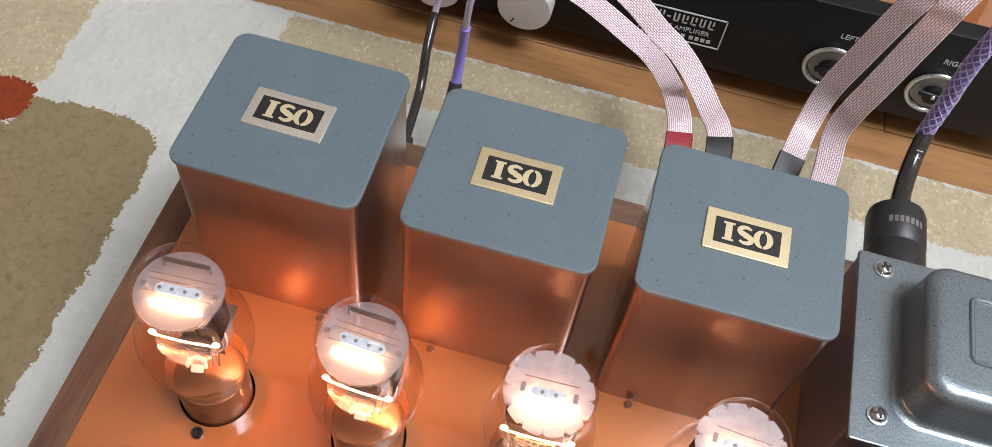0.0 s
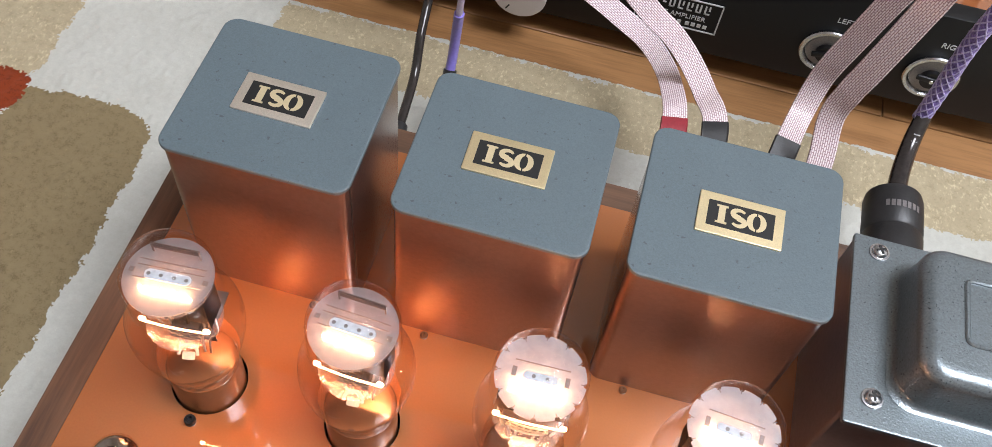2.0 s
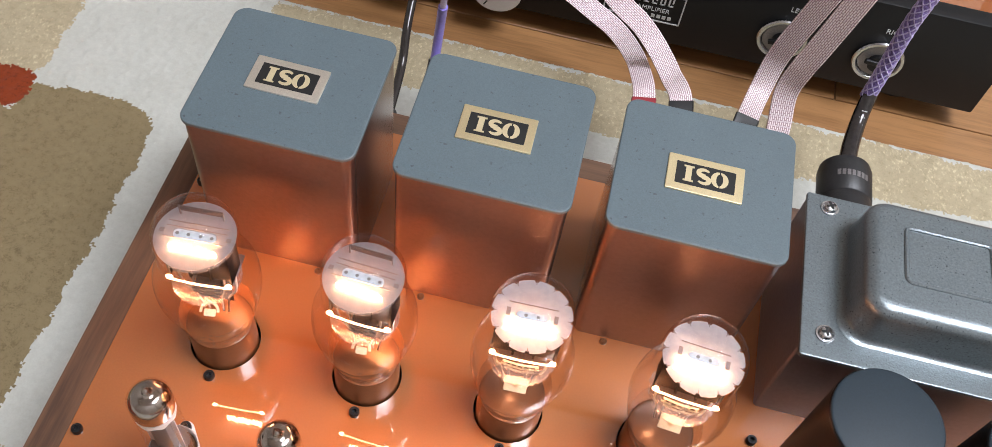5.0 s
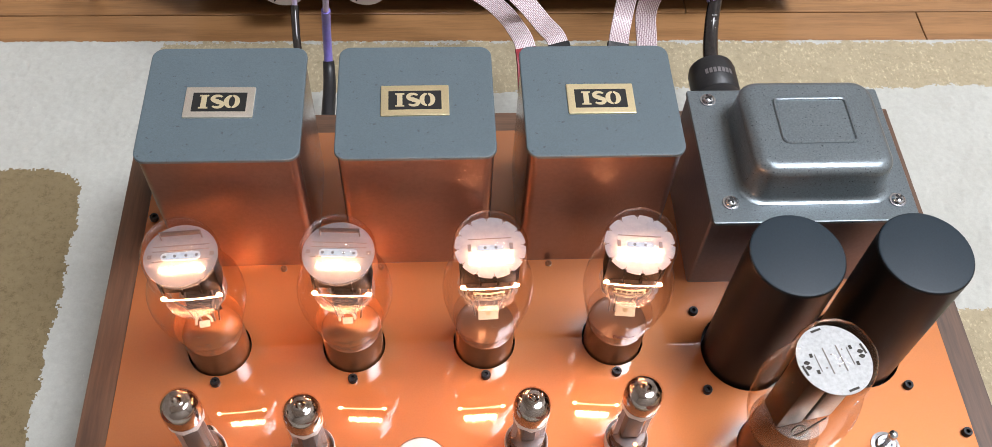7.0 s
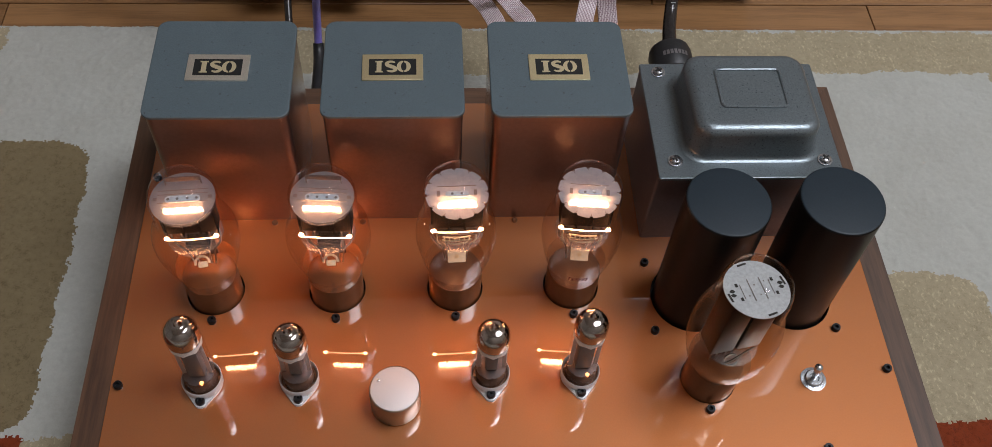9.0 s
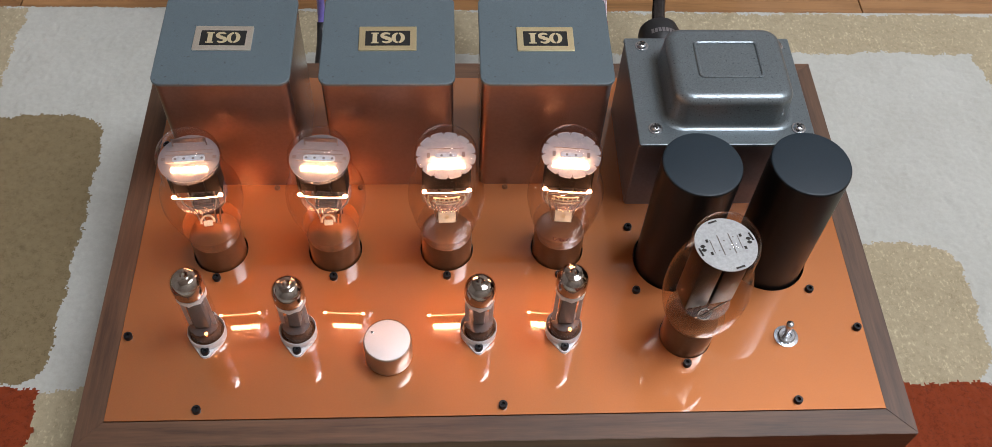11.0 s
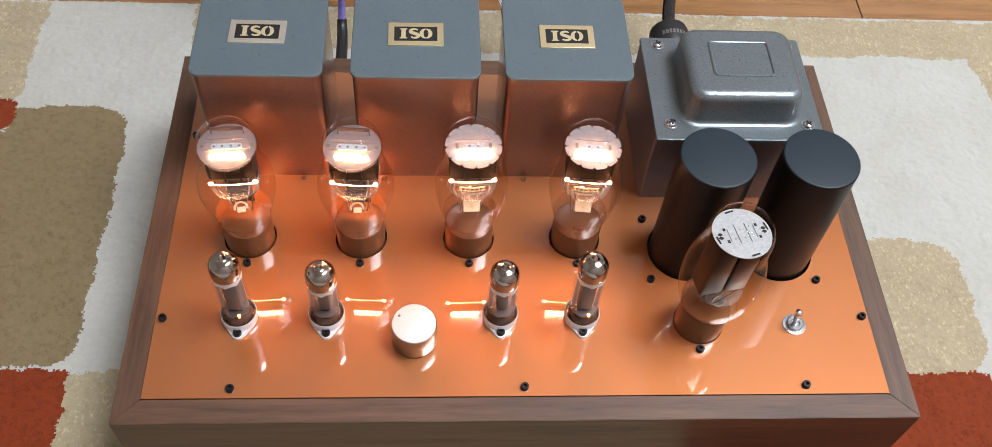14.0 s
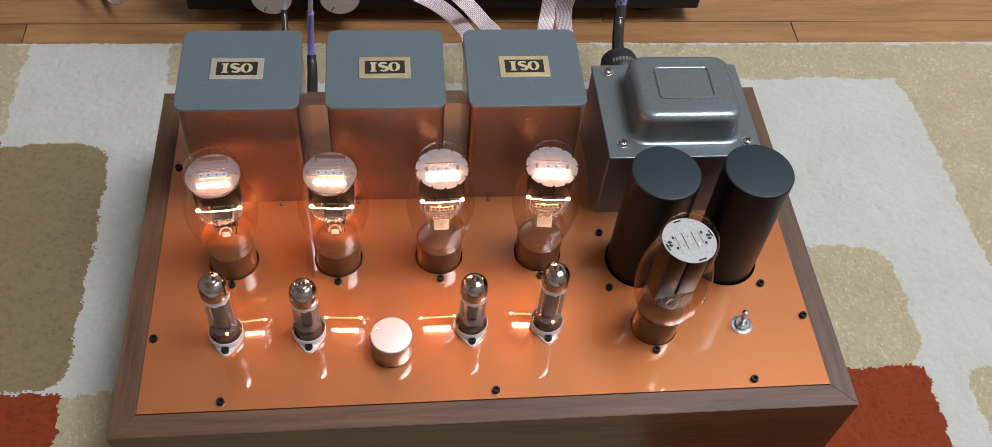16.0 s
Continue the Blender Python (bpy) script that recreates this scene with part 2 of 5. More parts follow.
WING = surface("pale_pink_ceramic", (0.52, 0.42, 0.40), 0.4, 0.2, 600, 0.1)
BRACKET = surface("bracket_pinkish_metal", (0.20, 0.165, 0.16), 0.35, 0.8, 900, 0.1)
NICKEL = surface("nickel_wire", (0.66, 0.63, 0.59), 0.3, 1.0, 900, 0.1)
GLASS = clear_glass("tube_glass", (0.950, 0.900, 0.870), 0.70, 0.005, 4.6)
GLASS_SMALL = clear_glass("small_tube_glass", (0.965, 0.945, 0.93), 0.16, 0.008, 4.0)
GLASS_SMOKE = clear_glass("tube_glass_smoky", (0.86, 0.79, 0.71), 0.70, 0.007, 4.6)
MICA = mica_sheet("mica", 0.74)
MICA_MILK = mica_sheet("mica_milky", 0.45)
NECK = neck_glass("neck_brown_glass")
MICA_CLEAR = mica_sheet("mica_clear", 0.86)
MICA_SILVER = surface("mica_silvery", (0.49, 0.55, 0.62), 0.40, 0.1, 500, 0.14, stains=60, stain=0.10)
FILAMENT = glow("hot_filament", (1.0, 0.40, 0.18), 118)
# for an added, unseen bar that reddens the copper and cans behind
REAR_GLOW = glow("red_filament", (1.0, 0.33, 0.10), 230)
FILAMENT_DIM = glow("warm_filament_bar", (1.0, 0.42, 0.19), 34)
GETTER_METAL = surface("getter_pale_metal", (0.90, 0.82, 0.62), 0.35, 0.0, 900, 0.1)
SOCKET = surface("socket_bright_tin", (0.80, 0.81, 0.84), 0.25, 0.30, 900, 0.08)
HEATER = glow("heater_orange", (1.0, 0.33, 0.10), 9)
PURPLE = surface("cable_purple", (0.21, 0.17, 0.52), 0.3, 0.0, 300, 0.1, coat=0.3)
BRAID_PALE = surface("braid_pale_lilac", (0.50, 0.44, 0.68), 0.3, 0.3, 700, 0.2)
BRAID_VIOLET = surface("cable_violet_braid", (0.22, 0.16, 0.42), 0.3, 0.3, 700, 0.5, 0.5, 700)
CABLE_DARK = surface("cable_dark_bronze", (0.035, 0.030, 0.028), 0.14, 0.2, 300, 0.2)
RED = surface("terminal_red", (0.25, 0.022, 0.032), 0.45, 0.0, 400, 0.1)
WALL_PAINT = surface("wall_paint_taupe", (0.44, 0.41, 0.37), 0.8, 0.0, 200, 0.04, 0.1, 250, 2, 0.06)
CEILING_PAINT = surface("ceiling_white", (0.80, 0.79, 0.77), 0.85, 0.0, 200, 0.03, stains=2, stain=0.05)
PILE_WHITE = pile("pile_white", (0.395, 0.391, 0.352), (0.420, 0.417, 0.378), 1.22, 0.02)
PILE_BEIGE = pile("pile_beige", (0.285, 0.236, 0.148), (0.345, 0.290, 0.190), 1.48, 0.15)
PILE_BROWN = pile("pile_olive_brown", (0.135, 0.100, 0.050), (0.190, 0.145, 0.078), 1.40, 0.05)
PILE_RUST = pile("pile_rust", (0.120, 0.0175, 0.0042), (0.185, 0.031, 0.0078), 1.25, 0.03)
BACKING = surface("rug_backing", (0.42, 0.39, 0.34), 0.95, 0.0, 600, 0.3, 0.3, 900)


# ---- building helpers ----
def mesh_of(bm, name, material, smooth=40):
    me = bpy.data.meshes.new(name)
    bmesh.ops.recalc_face_normals(bm, faces=bm.faces)
    bm.to_mesh(me)
    bm.free()
    for mt in material if isinstance(material, (list, tuple)) else (material,):
        me.materials.append(mt)
    if smooth:
        for p in me.polygons:
            p.use_smooth = True
        me.set_sharp_from_angle(angle=radians(smooth))
    return me


def part(name, bm, material, parent=None, label="", at=None, smooth=40):
    ob = new(name, mesh_of(bm, name, material, smooth))
    if parent is not None:
        ob.parent = parent
    if at is not None:
        ob.matrix_basis = at if isinstance(at, Matrix) else Matrix.Translation(at)
    if label:
        tagged(ob, label)
    return ob


def twin(ob, parent, at):
    """One more object on the same mesh."""
    o = new(ob.name.split(".")[0], ob.data)
    o.parent = parent
    o.matrix_basis = at if isinstance(at, Matrix) else Matrix.Translation(at)
    return o


def thing(name, m, label, category, group="", kind=""):
    e = new(name)
    e.empty_display_size = 0.02
    e.matrix_world = m if isinstance(m, Matrix) else Matrix.Translation(m)
    return tagged(e, label, category, group, kind)


def box(x0, x1, y0, y1, z0, z1, bevel=0.0, seg=2, bm=None):
    b = bmesh.new()
    bmesh.ops.create_cube(b, size=1)
    for v in b.verts:
        v.co = Vector((x0 if v.co.x < 0 else x1, y0 if v.co.y < 0 else y1, z0 if v.co.z < 0 else z1))
    if bevel:
        bmesh.ops.bevel(b, geom=b.edges[:], offset=bevel, segments=seg, profile=0.5, affect="EDGES")
    return join(bm, b)


def join(bm, b):
    if bm is None:
        return b
    me = bpy.data.meshes.new("tmp")
    b.to_mesh(me)
    b.free()
    bm.from_mesh(me)
    bpy.data.meshes.remove(me)
    return bm


def rounded_slab(sx, sy, z0, z1, r, edge=0.0008, seg=6, top_in=0.0, bm=None):
    """A slab with rounded corners, centred on x and y, its top edge softened."""
    b = bmesh.new()

    def ring(inset, z):
        out = []
        for k, (cx, cy) in enumerate(((1, 1), (-1, 1), (-1, -1), (1, -1))):
            rr = max(r - inset, 1e-5)
            ox, oy = cx * (sx / 2 - inset - rr), cy * (sy / 2 - inset - rr)
            for i in range(seg + 1):
                a = radians(90 * k + 90 * i / seg)
                out.append(b.verts.new((ox + rr * math.cos(a), oy + rr * math.sin(a), z)))
        return out

    levels = [(0, z0), (top_in, z1 - edge)]
    levels += [(top_in + edge * (1 - math.cos(a)), z1 - edge + edge * math.sin(a)) for a in (radians(30), radians(60), radians(90))]
    levels.append((top_in + min(edge * 2.5, r * 0.9), z1))
    rings = [ring(i, z) for i, z in levels]
    for p, q in zip(rings, rings[1:]):
        for i in range(len(p)):
            b.faces.new((p[i], p[(i + 1) % len(p)], q[(i + 1) % len(p)], q[i]))
    b.faces.new(rings[0][::-1])
    b.faces.new(rings[-1])
    return join(bm, b)


def lathe(profile, seg=40, bm=None, closed=False):
    """Turn (radius, height) pairs round z."""
    b = bmesh.new()
    rows = []
    for r, z in profile:
        if r < 1e-6:
            rows.append([b.verts.new((0, 0, z))])
        else:
            rows.append([b.verts.new((r * math.cos(2 * math.pi * i / seg), r * math.sin(2 * math.pi * i / seg), z)) for i in range(seg)])
    for p, q in zip(rows, rows[1:]):
        for i in range(seg):
            j = (i + 1) % seg
            if len(p) == 1 and len(q) == 1:
                continue
            if len(p) == 1:
                b.faces.new((p[0], q[j], q[i]))
            elif len(q) == 1:
                b.faces.new((p[i], p[j], q[0]))
            else:
                b.faces.new((p[i], p[j], q[j], q[i]))
    return join(bm, b)


def spline(points, n=10):
    """A smooth line through the points."""
    p = [Vector(v) for v in points]
    p = [2 * p[0] - p[1]] + p + [2 * p[-1] - p[-2]]
    out = []
    for i in range(1, len(p) - 2):
        for k in range(n):
            t = k / n
            a, b, c, d = p[i - 1 : i + 3]
            out.append(0.5 * (2 * b + (c - a) * t + (2 * a - 5 * b + 4 * c - d) * t * t + (3 * b - a - 3 * c + d) * t**3))
    return out + [p[-2]]


def tube_along(line, radius, seg=8, bm=None, ends=True):
    b = bmesh.new()
    rows, up = [], None
    for i, c in enumerate(line):
        d = (line[min(i + 1, len(line) - 1)] - line[max(i - 1, 0)]).normalized()
        up = (up - d * up.dot(d)).normalized() if up is not None else d.orthogonal().normalized()
        side = d.cross(up)
        r = radius(i / (len(line) - 1)) if callable(radius) else radius
        rows.append([b.verts.new(c + (up * math.cos(2 * math.pi * k / seg) + side * math.sin(2 * math.pi * k / seg)) * r) for k in range(seg)])
    for p, q in zip(rows, rows[1:]):
        for k in range(seg):
            b.faces.new((p[k], p[(k + 1) % seg], q[(k + 1) % seg], q[k]))
    if ends:
        b.faces.new(rows[0][::-1])
        b.faces.new(rows[-1])
    return join(bm, b)


def smooth_profile(points, n=6):
    return [(max(v.x, 0), v.y) for v in spline([(r, z, 0) for r, z in points], n)]


# ---- room: floor, walls, ceiling ----
FZ = -0.012


def plain_box(name, dims, material, label, category):
    return tagged(part(name, box(*dims), material, smooth=0), label, category, kind="structure")


floor = plain_box("floor", (-1.6, 2.7, -1.6, 2.2, FZ - 0.08, FZ - 0.006), OAK, "brown oak plank floor with a satin finish", "floor")
plain_box("wall_north", (-1.6, 2.7, 2.2, 2.3, FZ, 3.1), WALL_PAINT, "plain taupe painted wall", "wall")
plain_box("wall_south", (-1.6, 2.7, -1.7, -1.6, FZ, 3.1), WALL_PAINT, "plain taupe painted wall", "wall")
plain_box("wall_west", (-1.7, -1.6, -1.7, 2.3, FZ, 3.1), WALL_PAINT, "plain taupe painted wall", "wall")
plain_box("wall_east", (2.7, 2.8, -1.7, 2.3, FZ, 3.1), WALL_PAINT, "plain taupe painted wall", "wall")
plain_box("ceiling", (-1.7, 2.8, -1.7, 2.3, 3.1, 3.2), CEILING_PAINT, "plain white painted ceiling", "ceiling")


def floor_planks():
    pb = box(-0.4495, 0.4495, -0.0445, 0.0445, -0.006, 0.0, 0.0006, 1)
    first = None
    rng = random.Random(4)
    for row in range(18):
        y = -0.395 + 0.09 * row
        off = rng.uniform(-0.9, 0)
        for k in range(5):
            at = Matrix.Translation((-1.15 + off + 0.9 * k, y, FZ))
            if -1.6 + 0.46 > at.translation.x or at.translation.x > 2.1 - 0.46:
                continue
            if first is None:
                first = part("plank", pb, OAK, floor, at=at)
            else:
                twin(first, floor, at)


floor_planks()


# ---- rug ----
def rounded_in(x, y, x0, x1, y0, y1, r):
    dx, dy = np.maximum(np.abs(x - (x0 + x1) / 2) - (x1 - x0) / 2 + r, 0), np.maximum(np.abs(y - (y0 + y1) / 2) - (y1 - y0) / 2 + r, 0)
    return (np.hypot(dx, dy) <= r) & (x > x0) & (x < x1) & (y > y0) & (y < y1)


def rug_colour(x, y):
    """0 white, 1 beige, 2 olive brown, 3 rust."""
    c = np.zeros(len(x), int)
    c[y > 0.440] = 1
    c[rounded_in(x, y, -0.60, -0.050, 0.350, 0.9, 0.01)] = 0
    c[x > 0.775] = 1
    c[rounded_in(x, y, 0.45, 0.785, -0.2, 0.441, 0.05) & (y > 0.1)] = 0
    c[rounded_in(x, y, -0.55, -0.203, 0.362, 0.70, 0.012)] = 1
    c[rounded_in(x, y, -0.45, -0.203, 0.325, 0.368, 0.012)] = 3
    c[rounded_in(x, y, -0.40, -0.092, 0.076, 0.357, 0.032) & ~((x < -0.203) & (y > 0.325))] = 2
    c[(x > -0.095) & (x < 0.40) & (y < 0.072) & (y > -0.2)] = 1
    c[rounded_in(x, y, -0.50, -0.092, -0.20, 0.074, 0.004)] = 3
    c[y > 0.5025 - 0.0065 * x] = 0
    c[rounded_in(x, y, 0.40, 0.684, 0.066, 0.204, 0.034) | ((x > 0.5) & (x < 0.668) & (y > 0.066) & (y < 0.12))] = 1
    c[(x > 0.40) & (x < 0.675) & (y < 0.066)] = 3
    c[rounded_in(x, y, 0.714, 1.1, -0.4, 0.062, 0.02)] = 1
    return c


def rug():
    e = thing("rug", (0, 0, 0), "shaggy wool rug with white, beige, brown and rust blocks", "rug")
    X0, X1, Y0, Y1 = -0.95, 1.25, -1.05, 0.507
    part("backing", rounded_slab(X1 - X0, Y1 - Y0, FZ, -0.0075, 0.01), BACKING, e, "coarse woven backing", ((X0 + X1) / 2, (Y0 + Y1) / 2, 0))
    rng = np.random.default_rng(7)
    names = (("white_pile", PILE_WHITE, "off-white wool pile"), ("beige_pile", PILE_BEIGE, "beige wool pile"), ("brown_pile", PILE_BROWN, "olive brown wool pile"), ("rust_pile", PILE_RUST, "rust red wool pile"))

    def patch(x, y):
        wx = 0.0016 * np.sin(x * 60 + 3 * np.sin(y * 47)) + 0.0010 * np.sin(y * 310 + 2 * np.sin(x * 170)) + rng.normal(0, 0.0007, x.shape)
        wy = 0.0016 * np.sin(y * 71 + 2 * np.sin(x * 53)) + 0.0010 * np.sin(x * 290 + 2 * np.sin(y * 190)) + rng.normal(0, 0.0007, x.shape)
        return rug_colour((x + wx).ravel(), (y + wy).ravel())

    # the trodden nap: a dense uneven sheet, coarse far from the amplifier
    def axis(a, b, fine0, fine1, f, c):
        return np.concatenate([np.arange(a, fine0, c), np.arange(fine0, fine1, f), np.append(np.arange(fine1, b - c / 2, c), b)])

    ax, ay = axis(X0, X1, -0.34, 0.95, 0.0015, 0.02), axis(Y0, Y1, -0.14, 0.5055, 0.0015, 0.02)
    gx, gy = np.meshgrid(ax, ay)
    soft = rng.normal(0, 1, gx.shape)
    lump, tuft = soft.copy(), rng.normal(0, 1, gx.shape)
    for _ in range(16):
        tuft = (tuft + np.roll(tuft, 1, 0) + np.roll(tuft, -1, 0) + np.roll(tuft, 1, 1) + np.roll(tuft, -1, 1)) / 5
    for _ in range(2):
        lump = (lump + np.roll(lump, 1, 0) + np.roll(lump, -1, 0) + np.roll(lump, 1, 1) + np.roll(lump, -1, 1)) / 5
    gz = -0.0022 + 0.00022 * lump / lump.std() + 0.00006 * soft + 0.00022 * tuft / tuft.std()
    gz = np.maximum(gz, -0.0055)
    gz[:, [0, -1]] = FZ + 0.001
    gz[[0, -1], :] = FZ + 0.001
    gy = gy - 0.0065 * gx * np.clip((gy - 0.3) / 0.2, 0, 1)
    gx = gx + rng.uniform(-0.0006, 0.0006, gx.shape)
    gy[1:-1] += rng.uniform(-0.0006, 0.0006, gy[1:-1].shape)
    v = np.stack([gx, gy, gz], -1).reshape(-1, 3)
    ny, nx = gx.shape
    idx = np.arange(ny * nx).reshape(ny, nx)
    quad = np.stack([idx[:-1, :-1], idx[:-1, 1:], idx[1:, 1:], idx[1:, :-1]], -1).reshape(-1, 4)
    mid = v[quad].mean(1)
    keep = ~((mid[:, 0] > 0.01) & (mid[:, 0] < 0.52) & (mid[:, 1] > 0.01) & (mid[:, 1] < 0.30))
    quad, mid = quad[keep], mid[keep]
    col = patch(mid[:, 0], mid[:, 1])
    for k, (nm, mt, lb) in enumerate(names):
        q = quad[col == k]
        used, q = np.unique(q, return_inverse=True)
        q = q.reshape(-1, 4)
        vv = v[used]
        me = bpy.data.meshes.new(nm)
        me.vertices.add(len(vv))
        me.vertices.foreach_set("co", vv.astype(np.float32).ravel())
        me.loops.add(q.size)
        me.loops.foreach_set("vertex_index", q.astype(np.int32).ravel())
        me.polygons.add(len(q))
        me.polygons.foreach_set("loop_start", (np.arange(len(q)) * 4).astype(np.int32))
        me.update(calc_edges=True)
        me.materials.append(mt)
        me.polygons.foreach_set("use_smooth", np.ones(len(q), dtype=bool))
        ob = new(nm, me)
        ob.parent = e
        tagged(ob, lb, kind="stuff")


rug()

# ---- amplifier: chassis ----
H = 0.100
CX0, CX1, CY0, CY1 = -0.018, 0.548, -0.018, 0.328
amp = thing("tube_amplifier", (0, 0, 0), "valve amplifier chassis with copper top and walnut frame", "amplifier")


def mitred_rail(x0, y0, x1, y1, inward, z0, z1):
    """One rail of a mitred frame; inward is the way to the middle, 18 mm wide."""
    b = bmesh.new()
    d = Vector((x1 - x0, y1 - y0)).normalized()
    w = 0.018
    i = Vector(inward) * w
    pts = [Vector((x0, y0)), Vector((x1, y1)), Vector((x1, y1)) + i - d * w, Vector((x0, y0)) + i + d * w]
    lo, hi = [b.verts.new((p.x, p.y, z0)) for p in pts], [b.verts.new((p.x, p.y, z1)) for p in pts]
    b.faces.new(lo[::-1])
    b.faces.new(hi)
    for k in range(4):
        b.faces.new((lo[k], lo[(k + 1) % 4], hi[(k + 1) % 4], hi[k]))
    bmesh.ops.bevel(b, geom=b.edges[:], offset=0.0004, segments=2, affect="EDGES")
    return b


ZW = H - 0.001
part("frame_rail", mitred_rail(CX0, CY0, CX1, CY0, (0, 1), 0.004, ZW), WALNUT, amp, "dark walnut front rail")
part("frame_rail", mitred_rail(CX1, CY1, CX0, CY1, (0, -1), 0.004, ZW), WALNUT, amp)
part("frame_rail", mitred_rail(CX1, CY0, CX1, CY1, (-1, 0), 0.004, ZW), WALNUT_Y, amp)
part("frame_rail", mitred_rail(CX0, CY1, CX0, CY0, (1, 0), 0.004, ZW), WALNUT_Y, amp)
foot = part("foot", lathe([(0, -0.006), (0.016, -0.006), (0.018, -0.004), (0.018, 0.006), (0, 0.006)], 24), RUBBER, amp, at=(0.03, 0.03, 0))
for fx_, fy_ in ((0.5, 0.03), (0.03, 0.28), (0.5, 0.28)):
    twin(foot, amp, (fx_, fy_, 0))

TUBE_X = (0.0605, 0.145, 0.228, 0.311)
TUBE_Y = 0.135
SMALL_X, SMALL_Y = (0.0605, 0.1235, 0.2500, 0.3105), 0.064
CANS = ((0.3968, 0.1240), (0.4696, 0.1240))
RECT = (0.398, 0.059)


def copper_panel():
    """The copper plate with a real hole for every valve and can."""
    holes = [(x, TUBE_Y, 0.0198) for x in TUBE_X] + [(x, y, 0.0290) for x, y in CANS] + [(*RECT, 0.0186)]
    b = bmesh.new()
    outer = [b.verts.new((x, y, H)) for x, y in ((0.0003, 0.0003), (0.5297, 0.0003), (0.5297, 0.3097), (0.0003, 0.3097))]
    edges = [b.edges.new((outer[k], outer[(k + 1) % 4])) for k in range(4)]
    for x, y, r in holes:
        ring = [b.verts.new((x + r * math.cos(2 * math.pi * k / 40), y + r * math.sin(2 * math.pi * k / 40), H)) for k in range(40)]
        edges += [b.edges.new((ring[k], ring[(k + 1) % 40])) for k in range(40)]
    bmesh.ops.triangle_fill(b, edges=edges, use_beauty=True)
    inside = [f for f in b.faces if any(math.hypot(f.calc_center_median().x - x, f.calc_center_median().y - y) < r * 0.97 for x, y, r in holes)]
    bmesh.ops.delete(b, geom=inside, context="FACES_ONLY")
    ext = bmesh.ops.extrude_face_region(b, geom=b.faces[:])
    for v in ext["geom"]:
        if isinstance(v, bmesh.types.BMVert):
            v.co.z -= 0.0018
    return b


part("top_panel", copper_panel(), COPPER, amp, "satin copper-coloured metal top panel", smooth=20)
part("inner_deck", box(0.004, 0.526, 0.004, 0.306, 0.07, 0.076), BLACK_STEEL, amp, "black inner deck under the valve holes", smooth=0)


def cap_screw():
    b = lathe([(0.0014, 0.0034), (0.0017, 0.0034), (0.0027, 0.0034), (0.0030, 0.0028), (0.0030, 0.0), (0, 0)], 20)
    lathe([(0, 0.0012), (0.0014, 0.0012), (0.0014, 0.0034)], 6, b)
    return b


screw = None
SCREWS = [(0.0602, 0.0068), (0.2655, 0.0068), (0.4692, 0.0068), (0.0055, 0.063), (0.5245, 0.063), (0.4965, 0.0955), (0.367, 0.0962), (0.367, 0.1525), (0.396, 0.036), (0.0055, 0.235), (0.5245, 0.235)]
SCREWS += [(x, 0.1105) for x in TUBE_X]
for sx_, sy_ in SCREWS:
    if screw is None:
        screw = part("screw", cap_screw(), BLACK_STEEL, amp, "black hex socket screw", (sx_, sy_, H))
    else:
        twin(screw, amp, (sx_, sy_, H))


small = None
for sx_ in (0.0965, 0.1610, 0.2740):
    if small is None:
        small = part("base_screw", lathe([(0, 0), (0.0022, 0), (0.0022, 0.0012), (0.0014, 0.0021), (0.0006, 0.0021), (0, 0.0012)], 16), BAKELITE, amp, "small brown base screw", (sx_, 0.1925, H))
    else:
        twin(small, amp, (sx_, 0.1925, H))


# ---- output transformers with badges ----
def badge_marks():
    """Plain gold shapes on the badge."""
    b = bmesh.new()

    def slab(x0, x1, y0, y1):
        box(x0, x1, y0, y1, 0.0011, 0.0014, bm=b)

    slab(-0.0106, -0.0074, -0.0040, 0.0040)
    slab(-0.0117, -0.0063, 0.0040, 0.0050)
    slab(-0.0117, -0.0063, -0.0050, -0.0040)
    line = [(-0.0010 + 0.0029 * math.cos(radians(a)), 0.0023 + 0.0020 * math.sin(radians(a))) for a in range(30, 271, 20)]
    line += [(-0.0020 - px, -py) for px, py in line[::-1]]
    rim = []
    for k, (px, py) in enumerate(line):
        (ax, ay), (bx, by) = line[max(k - 1, 0)], line[min(k + 1, len(line) - 1)]
        d, w = Vector((bx - ax, by - ay)).normalized(), 0.0006 + 0.0009 * math.sin(math.pi * k / (len(line) - 1))
        rim.append((b.verts.new((px - d.y * w, py + d.x * w, 0.0014)), b.verts.new((px + d.y * w, py - d.x * w, 0.0014))))
    for p, q in zip(rim, rim[1:]):
        b.faces.new((p[0], q[0], q[1], p[1]))
    for sgn in (1, -1):
        outer = [(0.0074 + sgn * (0.0003 + 0.0044 * math.sin(radians(18 * k))), 0.0050 * math.cos(radians(18 * k))) for k in range(11)]
        inner = [(0.0074 + sgn * (0.0003 + 0.0015 * math.sin(radians(18 * k))), 0.0036 * math.cos(radians(18 * k))) for k in range(11)]
        for k in range(10):
            b.faces.new([b.verts.new((px, py, 0.0014)) for px, py in (outer[k], outer[k + 1], inner[k + 1], inner[k])])
    return b


